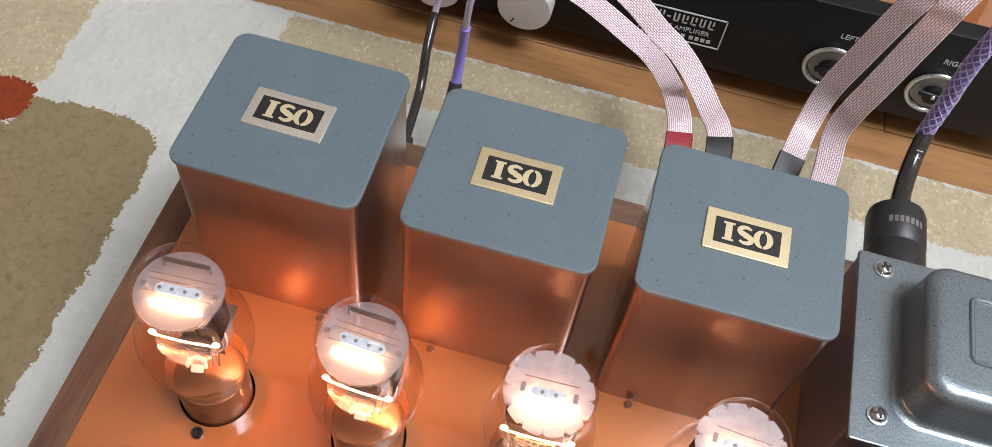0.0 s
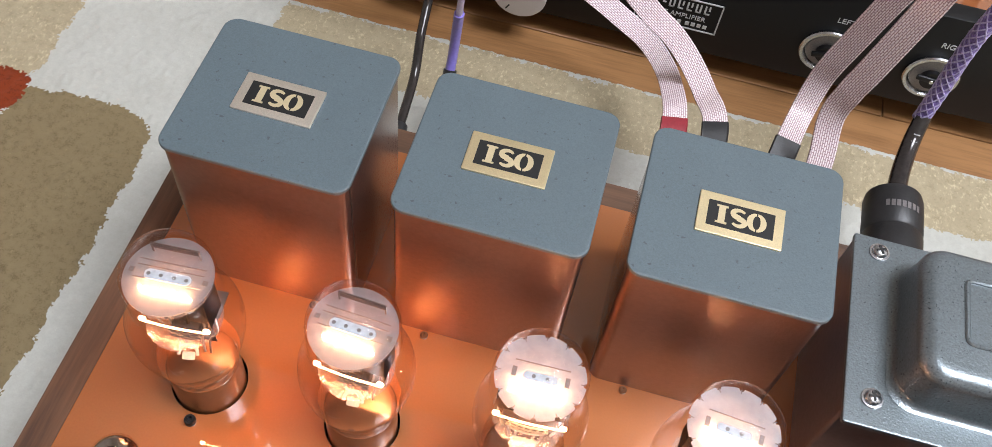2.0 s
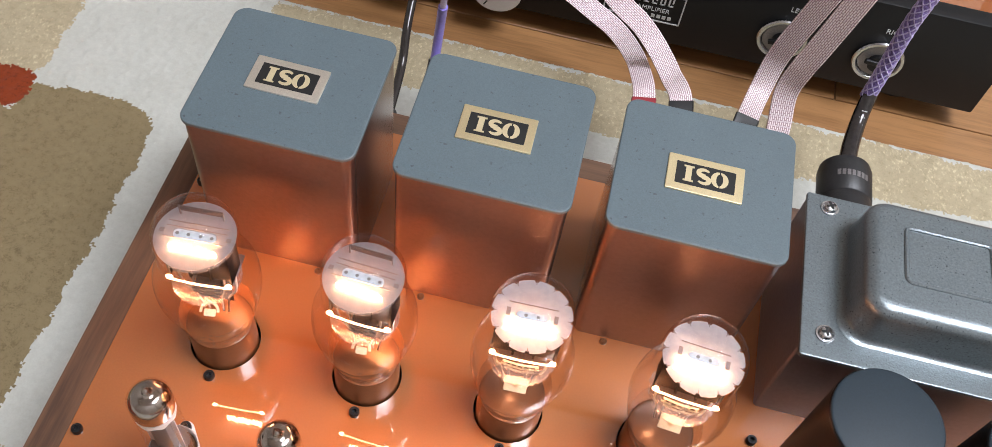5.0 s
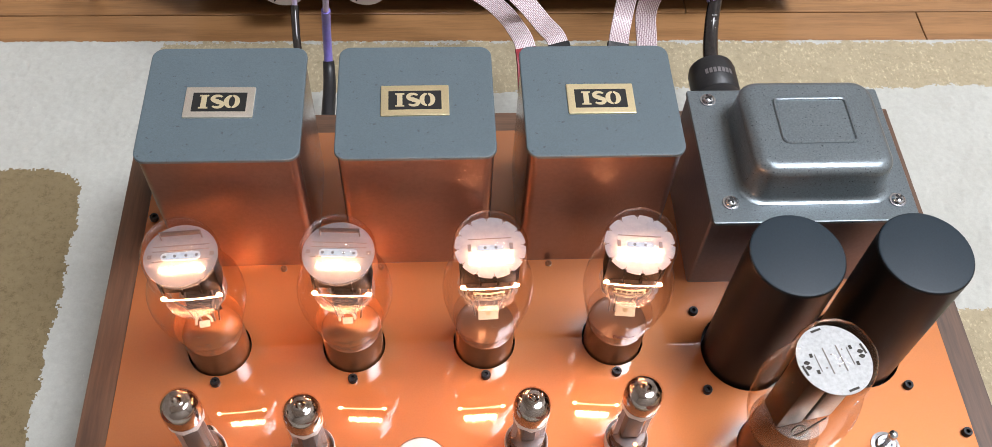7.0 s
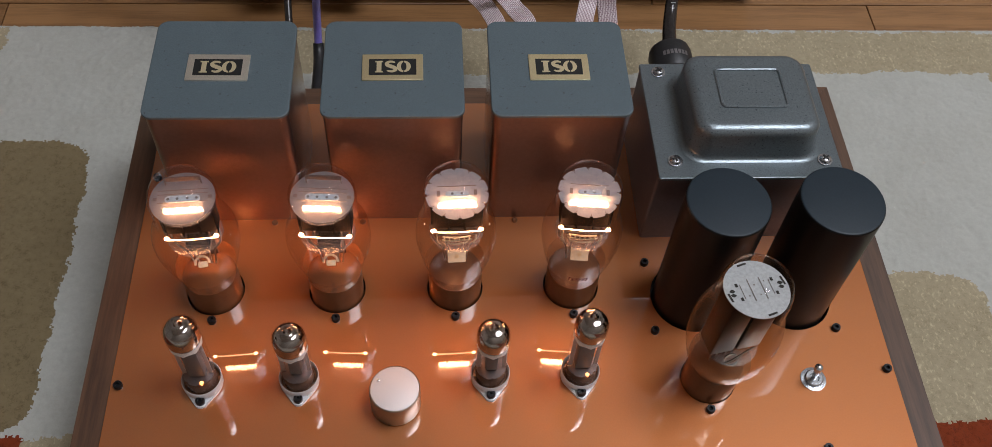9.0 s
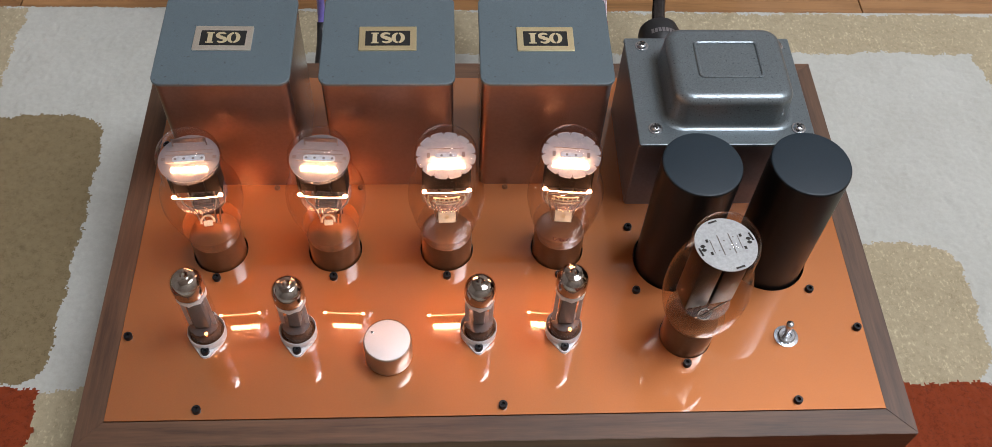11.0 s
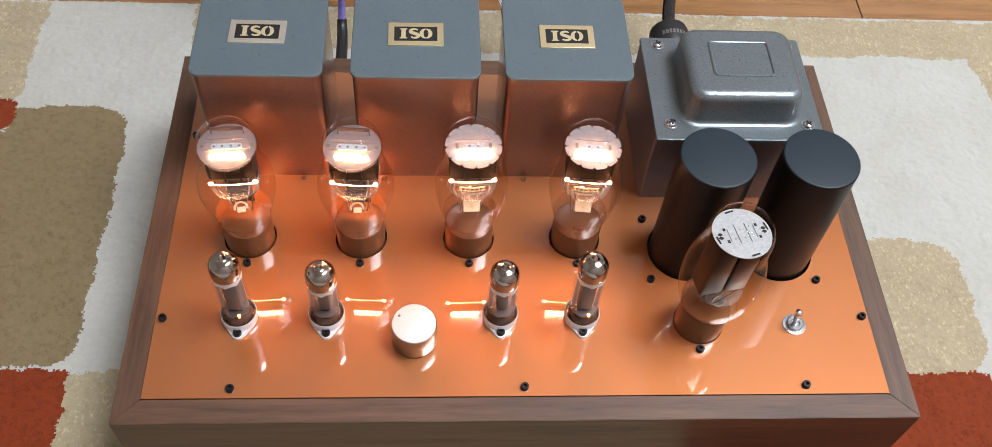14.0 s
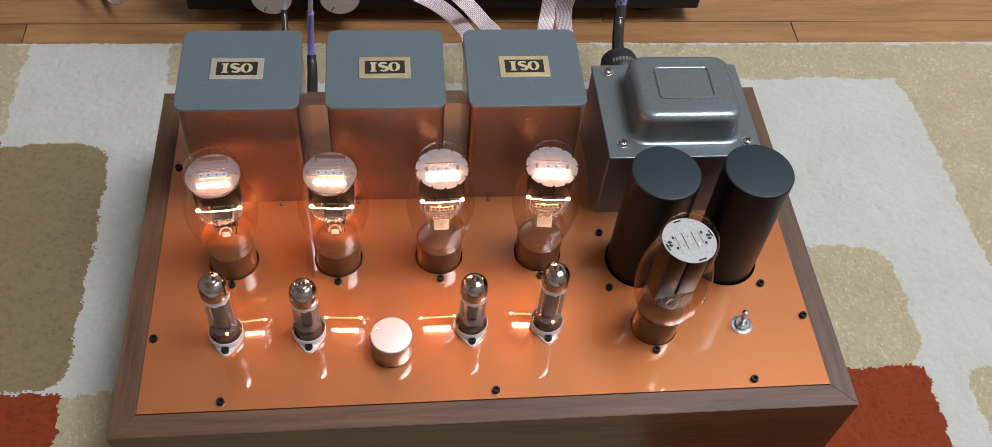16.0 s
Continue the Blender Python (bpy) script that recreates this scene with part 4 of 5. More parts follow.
# ---- small signal valves ----
def small_valve(height, plate_w, spot):
    e = thing("signal_valve", (0, 0, H), "small glass signal valve with mirrored top, steel socket", "vacuum tube", "signal valves")
    fl = bmesh.new()
    # socket flange: a ring with two screw ears
    pts = []
    for k in range(64):
        a = 2 * math.pi * k / 64
        d = Vector((math.cos(a), math.sin(a)))
        c, r = max(((Vector((0, 0)), 0.0128), (Vector((0, 0.0143)), 0.0042), (Vector((0, -0.0143)), 0.0042)), key=lambda w: w[0].dot(d) + w[1])
        pts.append(tuple(c + d * r))
    lo, hi = [fl.verts.new((x, y, 0)) for x, y in pts], [fl.verts.new((x * 0.985, y * 0.985, 0.0016)) for x, y in pts]
    inn = [fl.verts.new((0.0108 * math.cos(2 * math.pi * k / 64), 0.0108 * math.sin(2 * math.pi * k / 64), 0.0016)) for k in range(64)]
    for k in range(64):
        j = (k + 1) % 64
        fl.faces.new((lo[k], lo[j], hi[j], hi[k]))
        fl.faces.new((hi[k], hi[j], inn[j], inn[k]))
    so = part("socket", fl, SOCKET, e, "bright steel socket flange")
    part("collar", lathe([(0.0108, 0.0016), (0.0130, 0.0030), (0.0131, 0.0078), (0.0126, 0.0086), (0.0120, 0.0078), (0.0119, 0.001), (0, 0.001)], 40), SOCKET, so, "bright steel collar")
    part("insert", lathe([(0, 0.0042), (0.0117, 0.0042), (0.0118, 0.0012), (0, 0.001)], 32), BAKELITE, so, "brown socket insert")
    s = part("screw", cap_screw(), BLACK_STEEL, e, "black hex socket screw", (0, -0.0143, 0.0016))
    twin(s, e, (0, 0.0143, 0.0016))
    h = height
    g = part("glass_bulb", lathe(smooth_profile([(0.0, 0.004), (0.0095, 0.0045), (0.0107, 0.008), (0.0108, 0.02), (0.0108, h - 0.016), (0.0101, h - 0.010), (0.0070, h - 0.0055), (0.0030, h - 0.0042), (0.0018, h - 0.0010), (0.0, h)], 5), 40), GLASS_SMALL, e, "clear glass tube")
    g.visible_shadow = False
    part("getter", lathe(smooth_profile([(0.01035, h - 0.0215), (0.0105, h - 0.0165), (0.0098, h - 0.0105), (0.0067, h - 0.006), (0.0027, h - 0.0047), (0.0014, h - 0.0020), (0, h - 0.0008)], 4), 40), GETTER, e, "mirror-silver getter coating")
    tip = h - 0.024
    an = box(-plate_w * 0.8, plate_w * 0.8, -0.0042, 0.0042, 0.0172, tip - 0.0035, 0.0012, 2)
    part("anode", an, PLATE_SIGNAL, e, "grey metal anode")
    for sgn in (-1, 1):
        wing = box(sgn * 0.0083 - 0.0014, sgn * 0.0083 + 0.0014, -0.0016, -0.0010, 0.0180, tip - 0.001, 0.0002, 1)
        part("side_wing", wing, WING, e, "pale pinkish side wing")
    part("mica", mica_disc(0.0099, tip + 0.0012, 8), MICA_SILVER, e, "pale mica spacer")
    # the toothed edge of the spacer, bent down round the anode's top
    crown = bmesh.new()
    n = 64
    up = [crown.verts.new((0.0100 * math.cos(2 * math.pi * k / n), 0.0100 * math.sin(2 * math.pi * k / n), tip + 0.0012)) for k in range(n)]
    dn = [crown.verts.new((0.0101 * math.cos(2 * math.pi * k / n), 0.0101 * math.sin(2 * math.pi * k / n), tip - 0.0016 - 0.0044 * abs((k / 8) % 1 - 0.5))) for k in range(n)]
    for k in range(n):
        crown.faces.new((dn[k], dn[(k + 1) % n], up[(k + 1) % n], up[k]))
    part("crown", crown, CROWN, e, "white toothed rim of the spacer")
    part("mica", mica_disc(0.0099, 0.0165, 8), BRACKET, e)
    part("mica", mica_disc(0.0099, tip - 0.0022, 8), MICA_SILVER, e)
    if spot:
        part("heater", lathe([(0, -0.0016), (0.0013, -0.0008), (0.0013, 0.0008), (0, 0.0016)], 12), HEATER, e, "orange glowing heater end", (spot, -0.0080, 0.0160))
    part("stem", lathe([(0, 0.0048), (0.0100, 0.0048), (0.0101, 0.0105), (0.0085, 0.0125), (0, 0.0130)], 32), STEM, e, "dark pressed glass stem")
    pins = bmesh.new()
    for k in range(9):
        a = radians(36 * k + 20)
        tube_along([Vector((0.006 * math.cos(a), 0.006 * math.sin(a), 0.004)), Vector((0.005 * math.cos(a), 0.005 * math.sin(a), 0.0150))], 0.0005, 5, pins)
    part("pin_wires", pins, NICKEL, e, "fine nickel lead wires")
    return e


tall, short = small_valve(0.0835, 0.0066, 0.0028), small_valve(0.0725, 0.0050, 0)
tall.matrix_world = Matrix.Translation((SMALL_X[0], SMALL_Y, H))
copy_thing(tall, Matrix.Translation((SMALL_X[3], SMALL_Y, H)))
short.matrix_world = Matrix.Translation((SMALL_X[1], SMALL_Y, H))
copy_thing(short, Matrix.Translation((SMALL_X[2], SMALL_Y, H)))


# ---- knob and switch ----
def volume_knob():
    e = thing("volume_knob", (0.1872, 0.0462, H), "satin aluminium volume knob with a small index dot", "knob")
    part("body", lathe([(0, 0.0008), (0.0160, 0.0008), (0.0164, 0.0014), (0.0164, 0.0212), (0.0162, 0.0221), (0.0156, 0.0225), (0.0155, 0.0218), (0, 0.0218)], 64), ALU_TURNED, e, "turned aluminium skirt, reflected copper also tinted into its colour")
    part("face", lathe([(0.0155, 0.0219), (0.0155, 0.0225), (0.0152, 0.0226), (0, 0.0226)], 64), ALU, e, "satin pale face")
    part("index_dot", lathe([(0, 0.0226), (0.0009, 0.0226), (0.0009, 0.0231), (0, 0.0233)], 16), STEEL, e, "tiny index dot", (-0.0105, 0.0060, 0))
    return e


def toggle_switch():
    e = thing("toggle_switch", (0.471, 0.0565, H), "chrome toggle switch with a steel nut and washer", "switch")
    part("washer", lathe([(0, 0), (0.0088, 0), (0.0088, 0.0009), (0.006, 0.0011)], 32), STEEL, e)
    part("nut", lathe([(0.0062, 0.0009), (0.0062, 0.0028), (0.0056, 0.0034), (0.0034, 0.0034), (0.0030, 0.0024), (0, 0.0024)], 20), STEEL, e)
    part("lever", lathe([(0, 0.002), (0.0017, 0.002), (0.0020, 0.010), (0.0027, 0.0185), (0.0026, 0.0205), (0.0015, 0.0215), (0, 0.0217)], 24), STEEL, e, "polished lever", pose(0, 0, 0, 2, -7, 0))
    return e


volume_knob()
toggle_switch()


# ---- mains plug and cables behind the amplifier ----
ALONG_Y = Matrix.Rotation(radians(-90), 4, "X")


def mains_cable():
    e = thing("mains_cable", (0.426, 0.328, 0.076), "violet braided mains cable with round black plug", "cable")
    plug = part("plug", lathe([(0, -0.004), (0.0180, -0.004), (0.0190, -0.002), (0.0192, 0.030), (0.0184, 0.031), (0.0184, 0.033), (0.0192, 0.034), (0.0192, 0.058), (0.0180, 0.063), (0.0095, 0.0655), (0, 0.066)], 44), RUBBER, e, "round black plug with a groove", ALONG_Y)
    bars = bmesh.new()
    for k in range(7):
        q = box(-0.0012, 0.0012, 0.0190, 0.01935, 0.044, 0.049)
        bmesh.ops.rotate(q, verts=q.verts, matrix=Matrix.Rotation(radians(-30 + 10 * k), 3, "Z"))
        join(bars, q)
    part("print", bars, PLATE_LIGHT, plug, "worn pale print bars", Matrix.Rotation(radians(180), 4, "Z"), smooth=0)
    o = Vector((0.426, 0.328, 0.076))
    line = [Vector(v) - o for v in spline([(0.4265, 0.388, 0.077), (0.4285, 0.412, 0.080), (0.4325, 0.436, 0.087), (0.4350, 0.449, 0.100)], 8)]
    part("sleeve", tube_along(line, lambda t: 0.0066 - 0.0010 * t, 14), CABLE_DARK, e, "dark shrink sleeve")
    for k in (7, 9, 11, 14, 16, 18):
        b = line[k] + Vector((0, -0.0034, 0.0047 - 0.00003 * k))
        part("print_bar", box(b.x - 0.0020, b.x + 0.0020, b.y - 0.0007, b.y + 0.0007, b.z - 0.0003, b.z + 0.0003), WHITE_PRINT, e, "worn pale print", smooth=0)
    pts = spline([(0.4340, 0.449, 0.096), (0.4352, 0.452, 0.126), (0.4345, 0.452, 0.165), (0.437, 0.452, 0.196), (0.450, 0.465, 0.250), (0.500, 0.530, 0.300), (0.580, 0.680, 0.260), (0.640, 0.850, 0.120), (0.660, 0.980, 0.006), (0.680, 1.150, -0.004)], 14)
    cord = part("cord", tube_along([p - o for p in pts], 0.0052, 14), BRAID_VIOLET, e, "violet sheath under clear braid")
    near = spline([pts[k] for k in range(0, 72, 6)], 36)
    for way, phase in [(w, w * 0.3 + k * math.pi / 3) for w in (1, -1) for k in range(6)]:
        coil, far = [], 0.0
        for i in range(len(near) - 1):
            d = near[i + 1] - near[i]
            far += d.length
            d.normalize()
            u = d.cross(Vector((0, 0.4, 1))).normalized()
            v = d.cross(u)
            a = way * far * 2 * math.pi / 0.046 + phase
            coil.append(near[i] - o + (u * math.cos(a) + v * math.sin(a)) * 0.0053)
        part("braid_strand", tube_along(coil, 0.00055, 4), BRAID_PALE, cord, "pale lilac braid strand")
    return e


mains_cable()


def signal_cable(x, label, cover, cover_label, thin, pts, r, change, boot):
    o = Vector((x, 0.334, 0.055))
    e = thing("signal_cable", o, label, "cable", "signal cables")
    part("plug", lathe([(0, -0.004), (0.0062, -0.004), (0.0064, 0.010), (0.0058, 0.026), (0.0052, 0.030), (0, 0.030)], 24), RUBBER, e, "black rubber plug", ALONG_Y)
    line = [Vector(p) - o for p in spline(pts, 10)]
    part("sleeve", tube_along(line[: change + 1], r, 12), cover, e, cover_label)
    part("cord", tube_along(line[change:], 0.0024, 10), thin, e, "thin pale cord")
    if boot:
        part("boot", tube_along(line[:boot], lambda t: r + 0.0020 - 0.0008 * t, 12), RUBBER, e, "black rubber boot")
    return e


CORD_PALE = surface("cord_pale_lilac", (0.50, 0.44, 0.60), 0.3, 0.2, 500, 0.15, coat=0.3)
OVER = [(0.00, 0.00, 0.00), (0.004, 0.10, 0.05), (0.006, 0.25, 0.02), (0.008, 0.42, -0.08), (0.01, 0.52, -0.19)]
signal_cable(0.113, "purple signal cable with black plug", PURPLE, "purple shrink sleeve", CORD_PALE, [(0.113, 0.360, 0.055), (0.1115, 0.405, 0.048), (0.1105, 0.425, 0.058), (0.112, 0.430, 0.091), (0.1165, 0.421, 0.137), (0.118, 0.421, 0.150)] + [(0.119 + a, 0.430 + b, 0.195 + c) for a, b, c in OVER], 0.0037, 34, 20)
signal_cable(0.092, "dark bronze signal cable with black plug", CABLE_DARK, "glossy dark bronze sleeve", CORD_PALE, [(0.092, 0.360, 0.055), (0.089, 0.405, 0.060), (0.0865, 0.428, 0.078), (0.085, 0.452, 0.092), (0.0875, 0.456, 0.112), (0.089, 0.456, 0.150)] + [(0.092 + a, 0.465 + b, 0.200 + c) for a, b, c in OVER], 0.0034, 30, 0)


def ribbon_material():
    """Clear jacket over rows of silvery strands, woven in short dashes."""
    m, nt, nodes, links = shader("ribbon_woven")
    b = nodes["Principled BSDF"]
    uv = nodes.new("ShaderNodeUVMap")
    br = nodes.new("ShaderNodeTexBrick")
    br.inputs["Scale"].default_value = 1.0
    br.inputs["Brick Width"].default_value, br.inputs["Row Height"].default_value = 0.0034, 0.00132
    br.inputs["Mortar Size"].default_value, br.inputs["Mortar Smooth"].default_value = 0.00030, 0.3
    br.inputs["Color1"].default_value, br.inputs["Color2"].default_value = (0.93, 0.83, 0.85, 1), (0.86, 0.74, 0.77, 1)
    br.inputs["Mortar"].default_value = (0.42, 0.28, 0.31, 1)
    links.new(uv.outputs[0], br.inputs["Vector"])
    links.new(br.outputs["Color"], b.inputs["Base Color"])
    b.inputs["Roughness"].default_value, b.inputs["Metallic"].default_value = 0.45, 0.0
    b.inputs["Coat Weight"].default_value, b.inputs["Coat Roughness"].default_value = 0.25, 0.2
    bp = nodes.new("ShaderNodeBump")
    bp.inputs["Strength"].default_value, bp.inputs["Distance"].default_value = 0.5, 0.0003
    links.new(br.outputs["Fac"], bp.inputs["Height"])
    bp.invert = True
    links.new(bp.outputs[0], b.inputs["Normal"])
    return m


WOVEN = ribbon_material()


def ribbon_strip(line, width, face, thick=0.0007):
    """A flat cable along the line, ridged by its strands."""
    b = bmesh.new()
    uvl = b.loops.layers.uv.new("UVMap")
    n, rows, far = 24, [], 0.0
    for i, c in enumerate(line):
        d = (line[min(i + 1, len(line) - 1)] - line[max(i - 1, 0)]).normalized()
        side = d.cross(face).normalized()
        nor = side.cross(d).normalized()
        if i:
            far += (c - line[i - 1]).length
        top = [c + side * width * (k / n - 0.5) + nor * (thick + (0.00022 if k % 2 else 0.0)) * (1 if 0 < k < n else 0.3) for k in range(n + 1)]
        low = [c + side * width * (k / n - 0.5) - nor * thick for k in range(n, -1, -4)]
        rows.append(([b.verts.new(v) for v in top + low], far))
    m = len(rows[0][0])
    for (p, s0), (q, s1) in zip(rows, rows[1:]):
        for k in range(m):
            j = (k + 1) % m
            f = b.faces.new((p[k], p[j], q[j], q[k]))
            va, vb = min(k, n) * width / n, min(k + 1, n) * width / n
            for lp, w in zip(f.loops, ((s0, va), (s0, vb), (s1, vb), (s1, va))):
                lp[uvl].uv = w
    b.faces.new(rows[0][0][::-1])
    b.faces.new(rows[-1][0])
    return b


FACE = Vector((-0.05, -0.60, 0.60)).normalized()


def ribbon_cable(pts, sleeve_mat, word, group, cover=12):
    o = Vector(pts[0])
    e = thing("ribbon_cable", o, "flat pinkish ribbon loudspeaker cable with %s end sleeve" % word, "cable", group)
    line = [Vector(p) - o for p in spline(pts, 10)]
    part("strip", ribbon_strip(line, 0.0158, FACE), WOVEN, e, "pale pink woven flat conductor")
    part("end_sleeve", ribbon_strip(line[:cover], 0.0172, FACE, 0.0014), sleeve_mat, e, "%s end sleeve" % word)
    part("terminal_nut", lathe([(0, -0.006), (0.0075, -0.006), (0.0078, -0.004), (0.0078, 0.010), (0.0070, 0.012), (0, 0.012)], 18), sleeve_mat, e, "%s terminal nut" % word, Matrix.Translation((0, -0.002, -0.004)) @ ALONG_Y, smooth=20)
    return e


GR = "loudspeaker ribbon cables"
ribbon_cable([(0.272, 0.336, 0.085), (0.2705, 0.375, 0.114), (0.266, 0.428, 0.090), (0.256, 0.468, 0.072), (0.241, 0.490, 0.068), (0.223, 0.498, 0.073), (0.201, 0.503, 0.083), (0.176, 0.505, 0.095), (0.120, 0.505, 0.118), (0.03, 0.505, 0.120), (-0.06, 0.52, 0.08), (-0.12, 0.57, 0.01), (-0.16, 0.68, -0.008), (-0.18, 0.9, -0.009)], RED, "red", GR)
ribbon_cable([(0.298, 0.336, 0.085), (0.2965, 0.380, 0.114), (0.287, 0.420, 0.102), (0.272, 0.440, 0.108), (0.257, 0.446, 0.120), (0.241, 0.446, 0.133), (0.211, 0.446, 0.160), (0.150, 0.450, 0.195), (0.05, 0.47, 0.20), (-0.05, 0.50, 0.14), (-0.13, 0.56, 0.03), (-0.19, 0.66, -0.008), (-0.22, 0.9, -0.009)], RUBBER, "black", GR)
ribbon_cable([(0.335, 0.336, 0.085), (0.3435, 0.385, 0.109), (0.350, 0.413, 0.112), (0.3535, 0.424, 0.130), (0.3560, 0.424, 0.149), (0.3605, 0.424, 0.169), (0.369, 0.424, 0.206), (0.376, 0.425, 0.228), (0.395, 0.435, 0.268), (0.430, 0.50, 0.315), (0.48, 0.64, 0.30), (0.53, 0.80, 0.20), (0.56, 0.93, 0.05), (0.575, 1.0, -0.006), (0.58, 1.2, -0.009)], RUBBER, "black", GR)
ribbon_cable([(0.362, 0.336, 0.085), (0.3615, 0.366, 0.124), (0.358, 0.379, 0.150), (0.3605, 0.380, 0.173), (0.3642, 0.380, 0.191), (0.371, 0.380, 0.227), (0.375, 0.380, 0.249), (0.379, 0.381, 0.268), (0.40, 0.40, 0.320), (0.45, 0.48, 0.365), (0.51, 0.64, 0.345), (0.56, 0.82, 0.23), (0.59, 0.95, 0.06), (0.605, 1.03, -0.006), (0.61, 1.2, -0.009)], RED, "red", GR, 9)

# ---- preamplifier behind ----
PY = 0.548


def words(text, size, material, parent, m, name="lettering", label=""):
    c = bpy.data.curves.new(name, "FONT")
    c.body, c.size, c.extrude, c.align_x, c.align_y = text, size, 0.0002, "CENTER", "CENTER"
    tmp = bpy.data.objects.new("tmp", c)
    scene.collection.objects.link(tmp)
    bpy.context.view_layer.update()
    me = bpy.data.meshes.new_from_object(tmp)
    bpy.data.objects.remove(tmp)
    me.name = name
    me.materials.clear()
    me.materials.append(material)
    ob = new(name, me)
    ob.parent = parent
    ob.matrix_basis = m
    return tagged(ob, label)


def preamp():
    e = thing("preamplifier", (0, 0, FZ), "black preamplifier with copper top standing on the floor", "amplifier")
    front = part("front_panel", box(-0.035, 0.560, PY, PY + 0.018, 0.022, 0.116, 0.0016), BLACK_PANEL, e, "satin black front panel")
    part("side_panel", box(-0.035, -0.017, PY + 0.018, PY + 0.33, 0.022, 0.116, 0.0012), BLACK_PANEL, e)
    part("side_panel", box(0.542, 0.560, PY + 0.018, PY + 0.33, 0.022, 0.116, 0.0012), BLACK_PANEL, e)
    part("back_panel", box(-0.017, 0.542, PY + 0.312, PY + 0.33, 0.022, 0.116, 0.0012), BLACK_PANEL, e)
    part("top_panel", box(-0.017, 0.542, PY + 0.018, PY + 0.312, 0.110, 0.1135), COPPER, e, "satin copper-coloured top panel", smooth=0)
    ft = part("foot", lathe([(0, 0), (0.018, 0), (0.02, 0.003), (0.02, 0.0225), (0, 0.0225)], 24), RUBBER, e, at=(0.03, PY + 0.04, 0))
    for px, py in ((0.5, PY + 0.04), (0.03, PY + 0.29), (0.5, PY + 0.29)):
        twin(ft, e, (px, py, 0))
    upright = Matrix.Rotation(radians(90), 4, "X")
    # round selectors with a steel bezel
    for bx, word, turn in ((0.3815, "LEFT", 12), (0.4632, "RIGHT", -4)):
        at = Matrix.Translation((bx, PY, 0.0580)) @ upright @ Matrix.Diagonal((1.17, 1.17, 1, 1))
        sel = part("selector", lathe([(0.0178, 0.0), (0.0182, 0.0030), (0.0174, 0.0042), (0.0155, 0.0040), (0.0146, 0.0022), (0.0140, 0.0008), (0.0, 0.0008)], 48), STEEL, e, "steel bezel around a dark selector", at)
        part("dial", lathe([(0.0138, 0.0010), (0.0136, 0.0020), (0.009, 0.0022), (0, 0.0022)], 40), PLATE_LIGHT, sel, "grey dial")
        part("hub", lathe([(0.0072, 0.0020), (0.0068, 0.0060), (0, 0.0064)], 24), BLACK_STEEL, sel, "dark hub", pose(0, -0.001, 0))
        part("lever", box(-0.0100, 0.0100, -0.0020, 0.0020, 0.0050, 0.0080, 0.0010), BLACK_STEEL, sel, "dark turning bar", pose(0, 0.0005, 0, 0, 0, turn))
        part("rivet", lathe([(0.0016, 0.0078), (0.0012, 0.0088), (0, 0.0090)], 14), STEEL, sel, "bright centre rivet")
        words(word, 0.0068, WHITE_PRINT, front, Matrix.Translation((bx + 0.004, PY - 0.0002, 0.0890)) @ upright)
    # maker's plate: outline, lettering line and plain bars
    x0, x1, z0, z1 = 0.2285, 0.2955, 0.0450, 0.0760
    pl = part("name_plate", box(x0, x1, PY - 0.0008, PY - 0.0002, z0, z1, 0.0002, 1), BLACK_PANEL, e, "small black plate with silver outline")
    bd = bmesh.new()
    for a, b_, c, d in ((x0, x1, z0, z0 + 0.0011), (x0, x1, z1 - 0.0011, z1), (x0, x0 + 0.0011, z0, z1), (x1 - 0.0011, x1, z0, z1)):
        box(a, b_, PY - 0.0014, PY - 0.0007, c, d, bm=bd)
    part("outline", bd, WHITE_PRINT, pl, "thin silver outline", smooth=0)
    mk = bmesh.new()
    rng = random.Random(3)
    x = x0 + 0.006
    for k in range(8):
        w = 0.0046 if k != 2 else 0.0026
        if k == 2:
            box(x, x + w, PY - 0.0012, PY - 0.0007, 0.0667, 0.0679, bm=mk)
        else:
            box(x, x + w, PY - 0.0012, PY - 0.0007, 0.0637, 0.0650, bm=mk)
            box(x, x + 0.0014, PY - 0.0012, PY - 0.0007, 0.0637, 0.0722, bm=mk)
            box(x + w - 0.0014, x + w, PY - 0.0012, PY - 0.0007, 0.0637 + (0.004 if k % 3 else 0), 0.0722, bm=mk)
        x += w + 0.0024
    part("maker_mark", mk, WHITE_PRINT, pl, "plain silver bars of a maker's mark", smooth=0)
    words("TUBE AMPLIFIER", 0.0063, WHITE_PRINT, pl, Matrix.Translation(((x0 + x1) / 2, PY - 0.0010, 0.0577)) @ upright)
    yr = bmesh.new()
    for k in range(9):
        xx = x0 + 0.016 + k * 0.0047 + (0.002 if k > 4 else 0)
        box(xx, xx + 0.0032, PY - 0.0012, PY - 0.0007, 0.0490, 0.0525, bm=yr)
    part("print_bar", yr, WHITE_PRINT, pl, "row of plain silver bars", smooth=0)
    # satin knobs
    for kx in (0.0620, 0.1370):
        kn = part("knob", lathe([(0.0216, 0.0005), (0.0222, 0.002), (0.0222, 0.0165), (0.0216, 0.0176), (0, 0.0178)], 56), ALU, e, "satin aluminium knob", Matrix.Translation((kx, PY, 0.0520)) @ upright)
        part("index_mark", box(-0.0006, 0.0006, -0.0190, -0.0135, 0.0176, 0.0180), INK, kn, "dark index mark", Matrix.Rotation(radians(-30), 4, "Z"), smooth=0)
    return e


preamp()


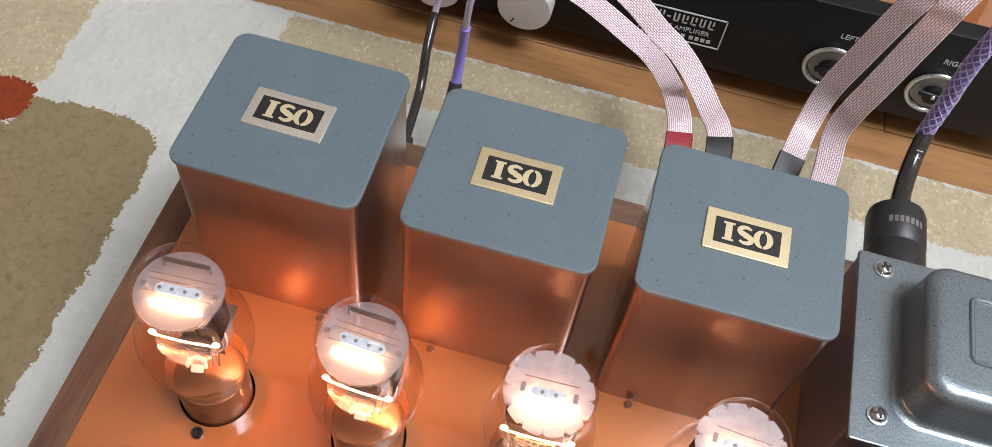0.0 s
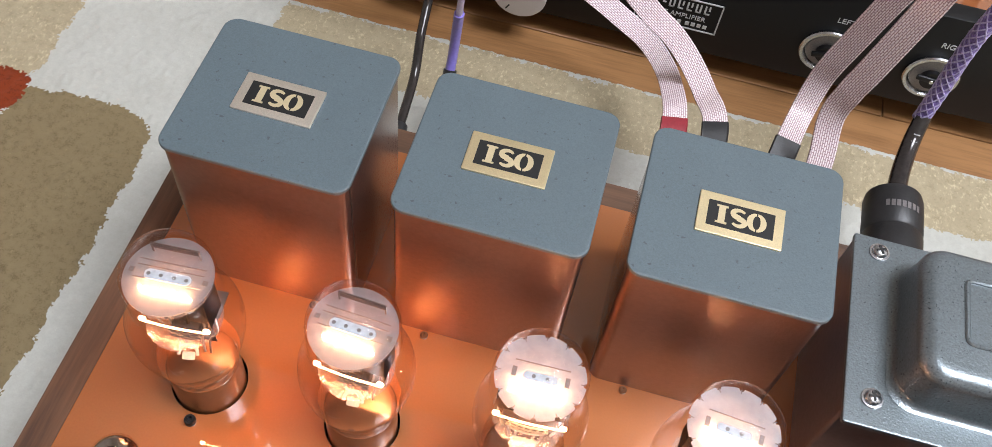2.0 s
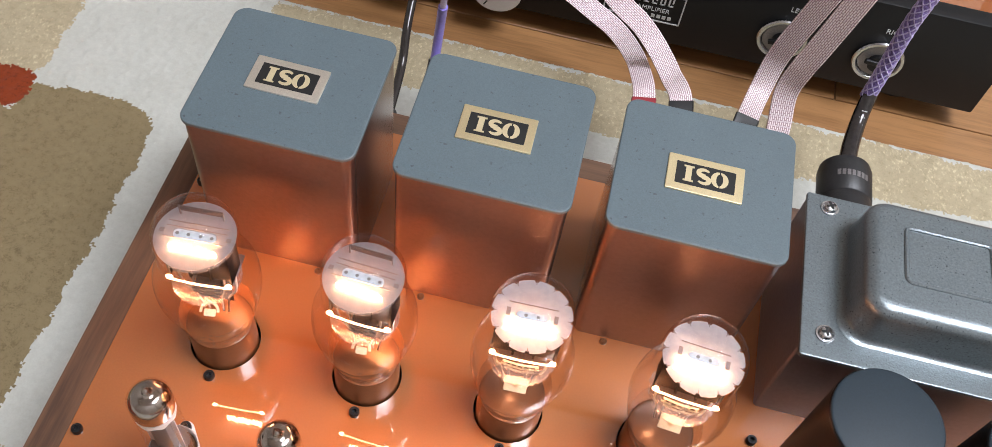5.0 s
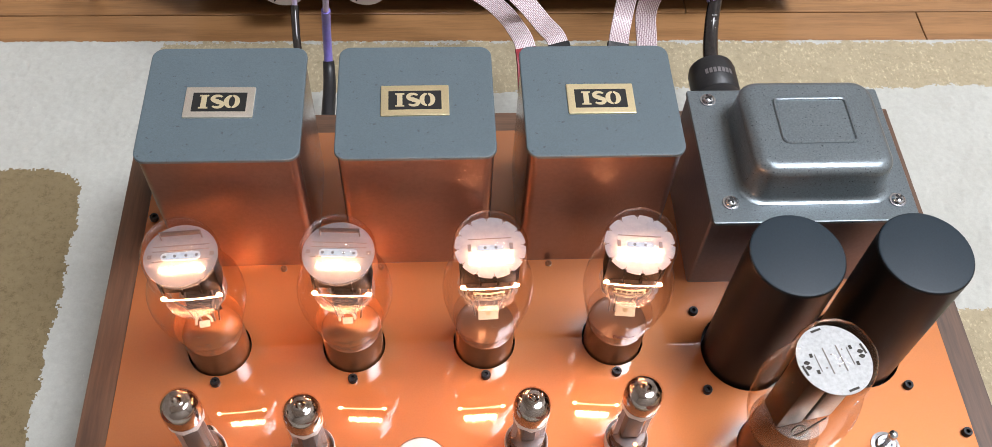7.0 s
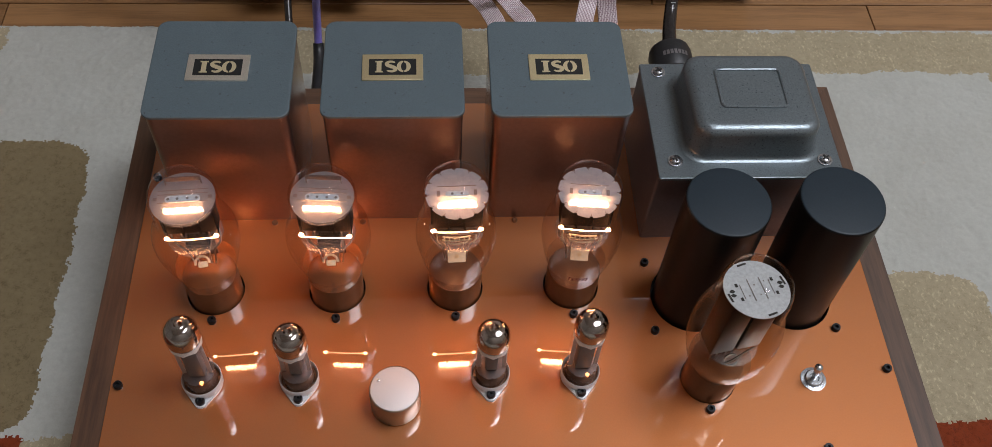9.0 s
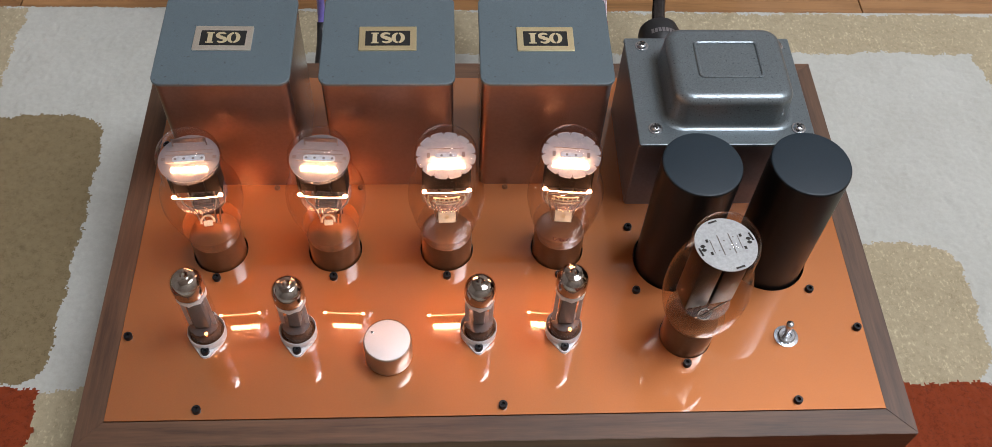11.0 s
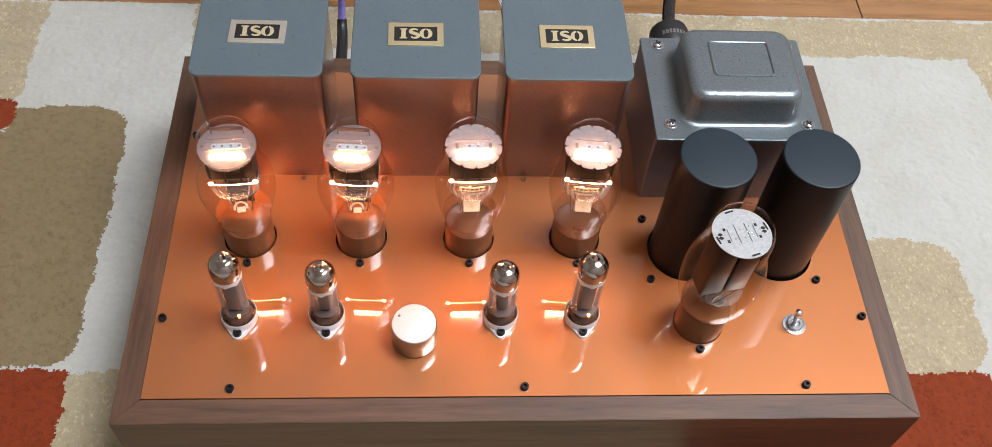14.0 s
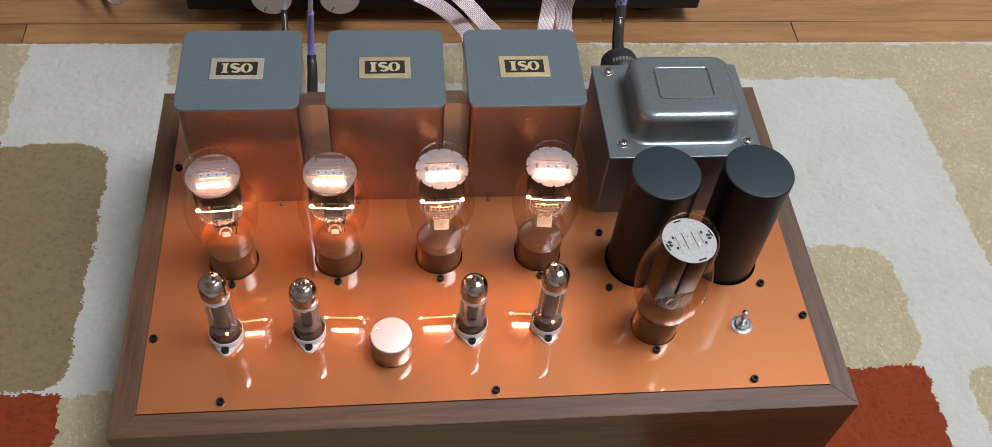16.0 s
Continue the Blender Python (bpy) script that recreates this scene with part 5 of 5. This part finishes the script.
# ---- ceiling lamp above the rug ----
def ceiling_lamp():
    e = thing("ceiling_lamp", (*LAMP, 3.1), "round white ceiling lamp, switched on", "lamp")
    part("housing", lathe([(0, 0), (0.78, 0), (0.79, -0.03), (0.77, -0.07), (0, -0.07)], 48), CEILING_PAINT, e, "white round housing")
    part("diffuser", lathe([(0, -0.078), (0.72, -0.076), (0.75, -0.070), (0.75, -0.066), (0, -0.066)], 48), glow("lamp_diffuser", (0.875, 0.912, 1.0), 3), e, "lit white diffuser")
    return e


ceiling_lamp()
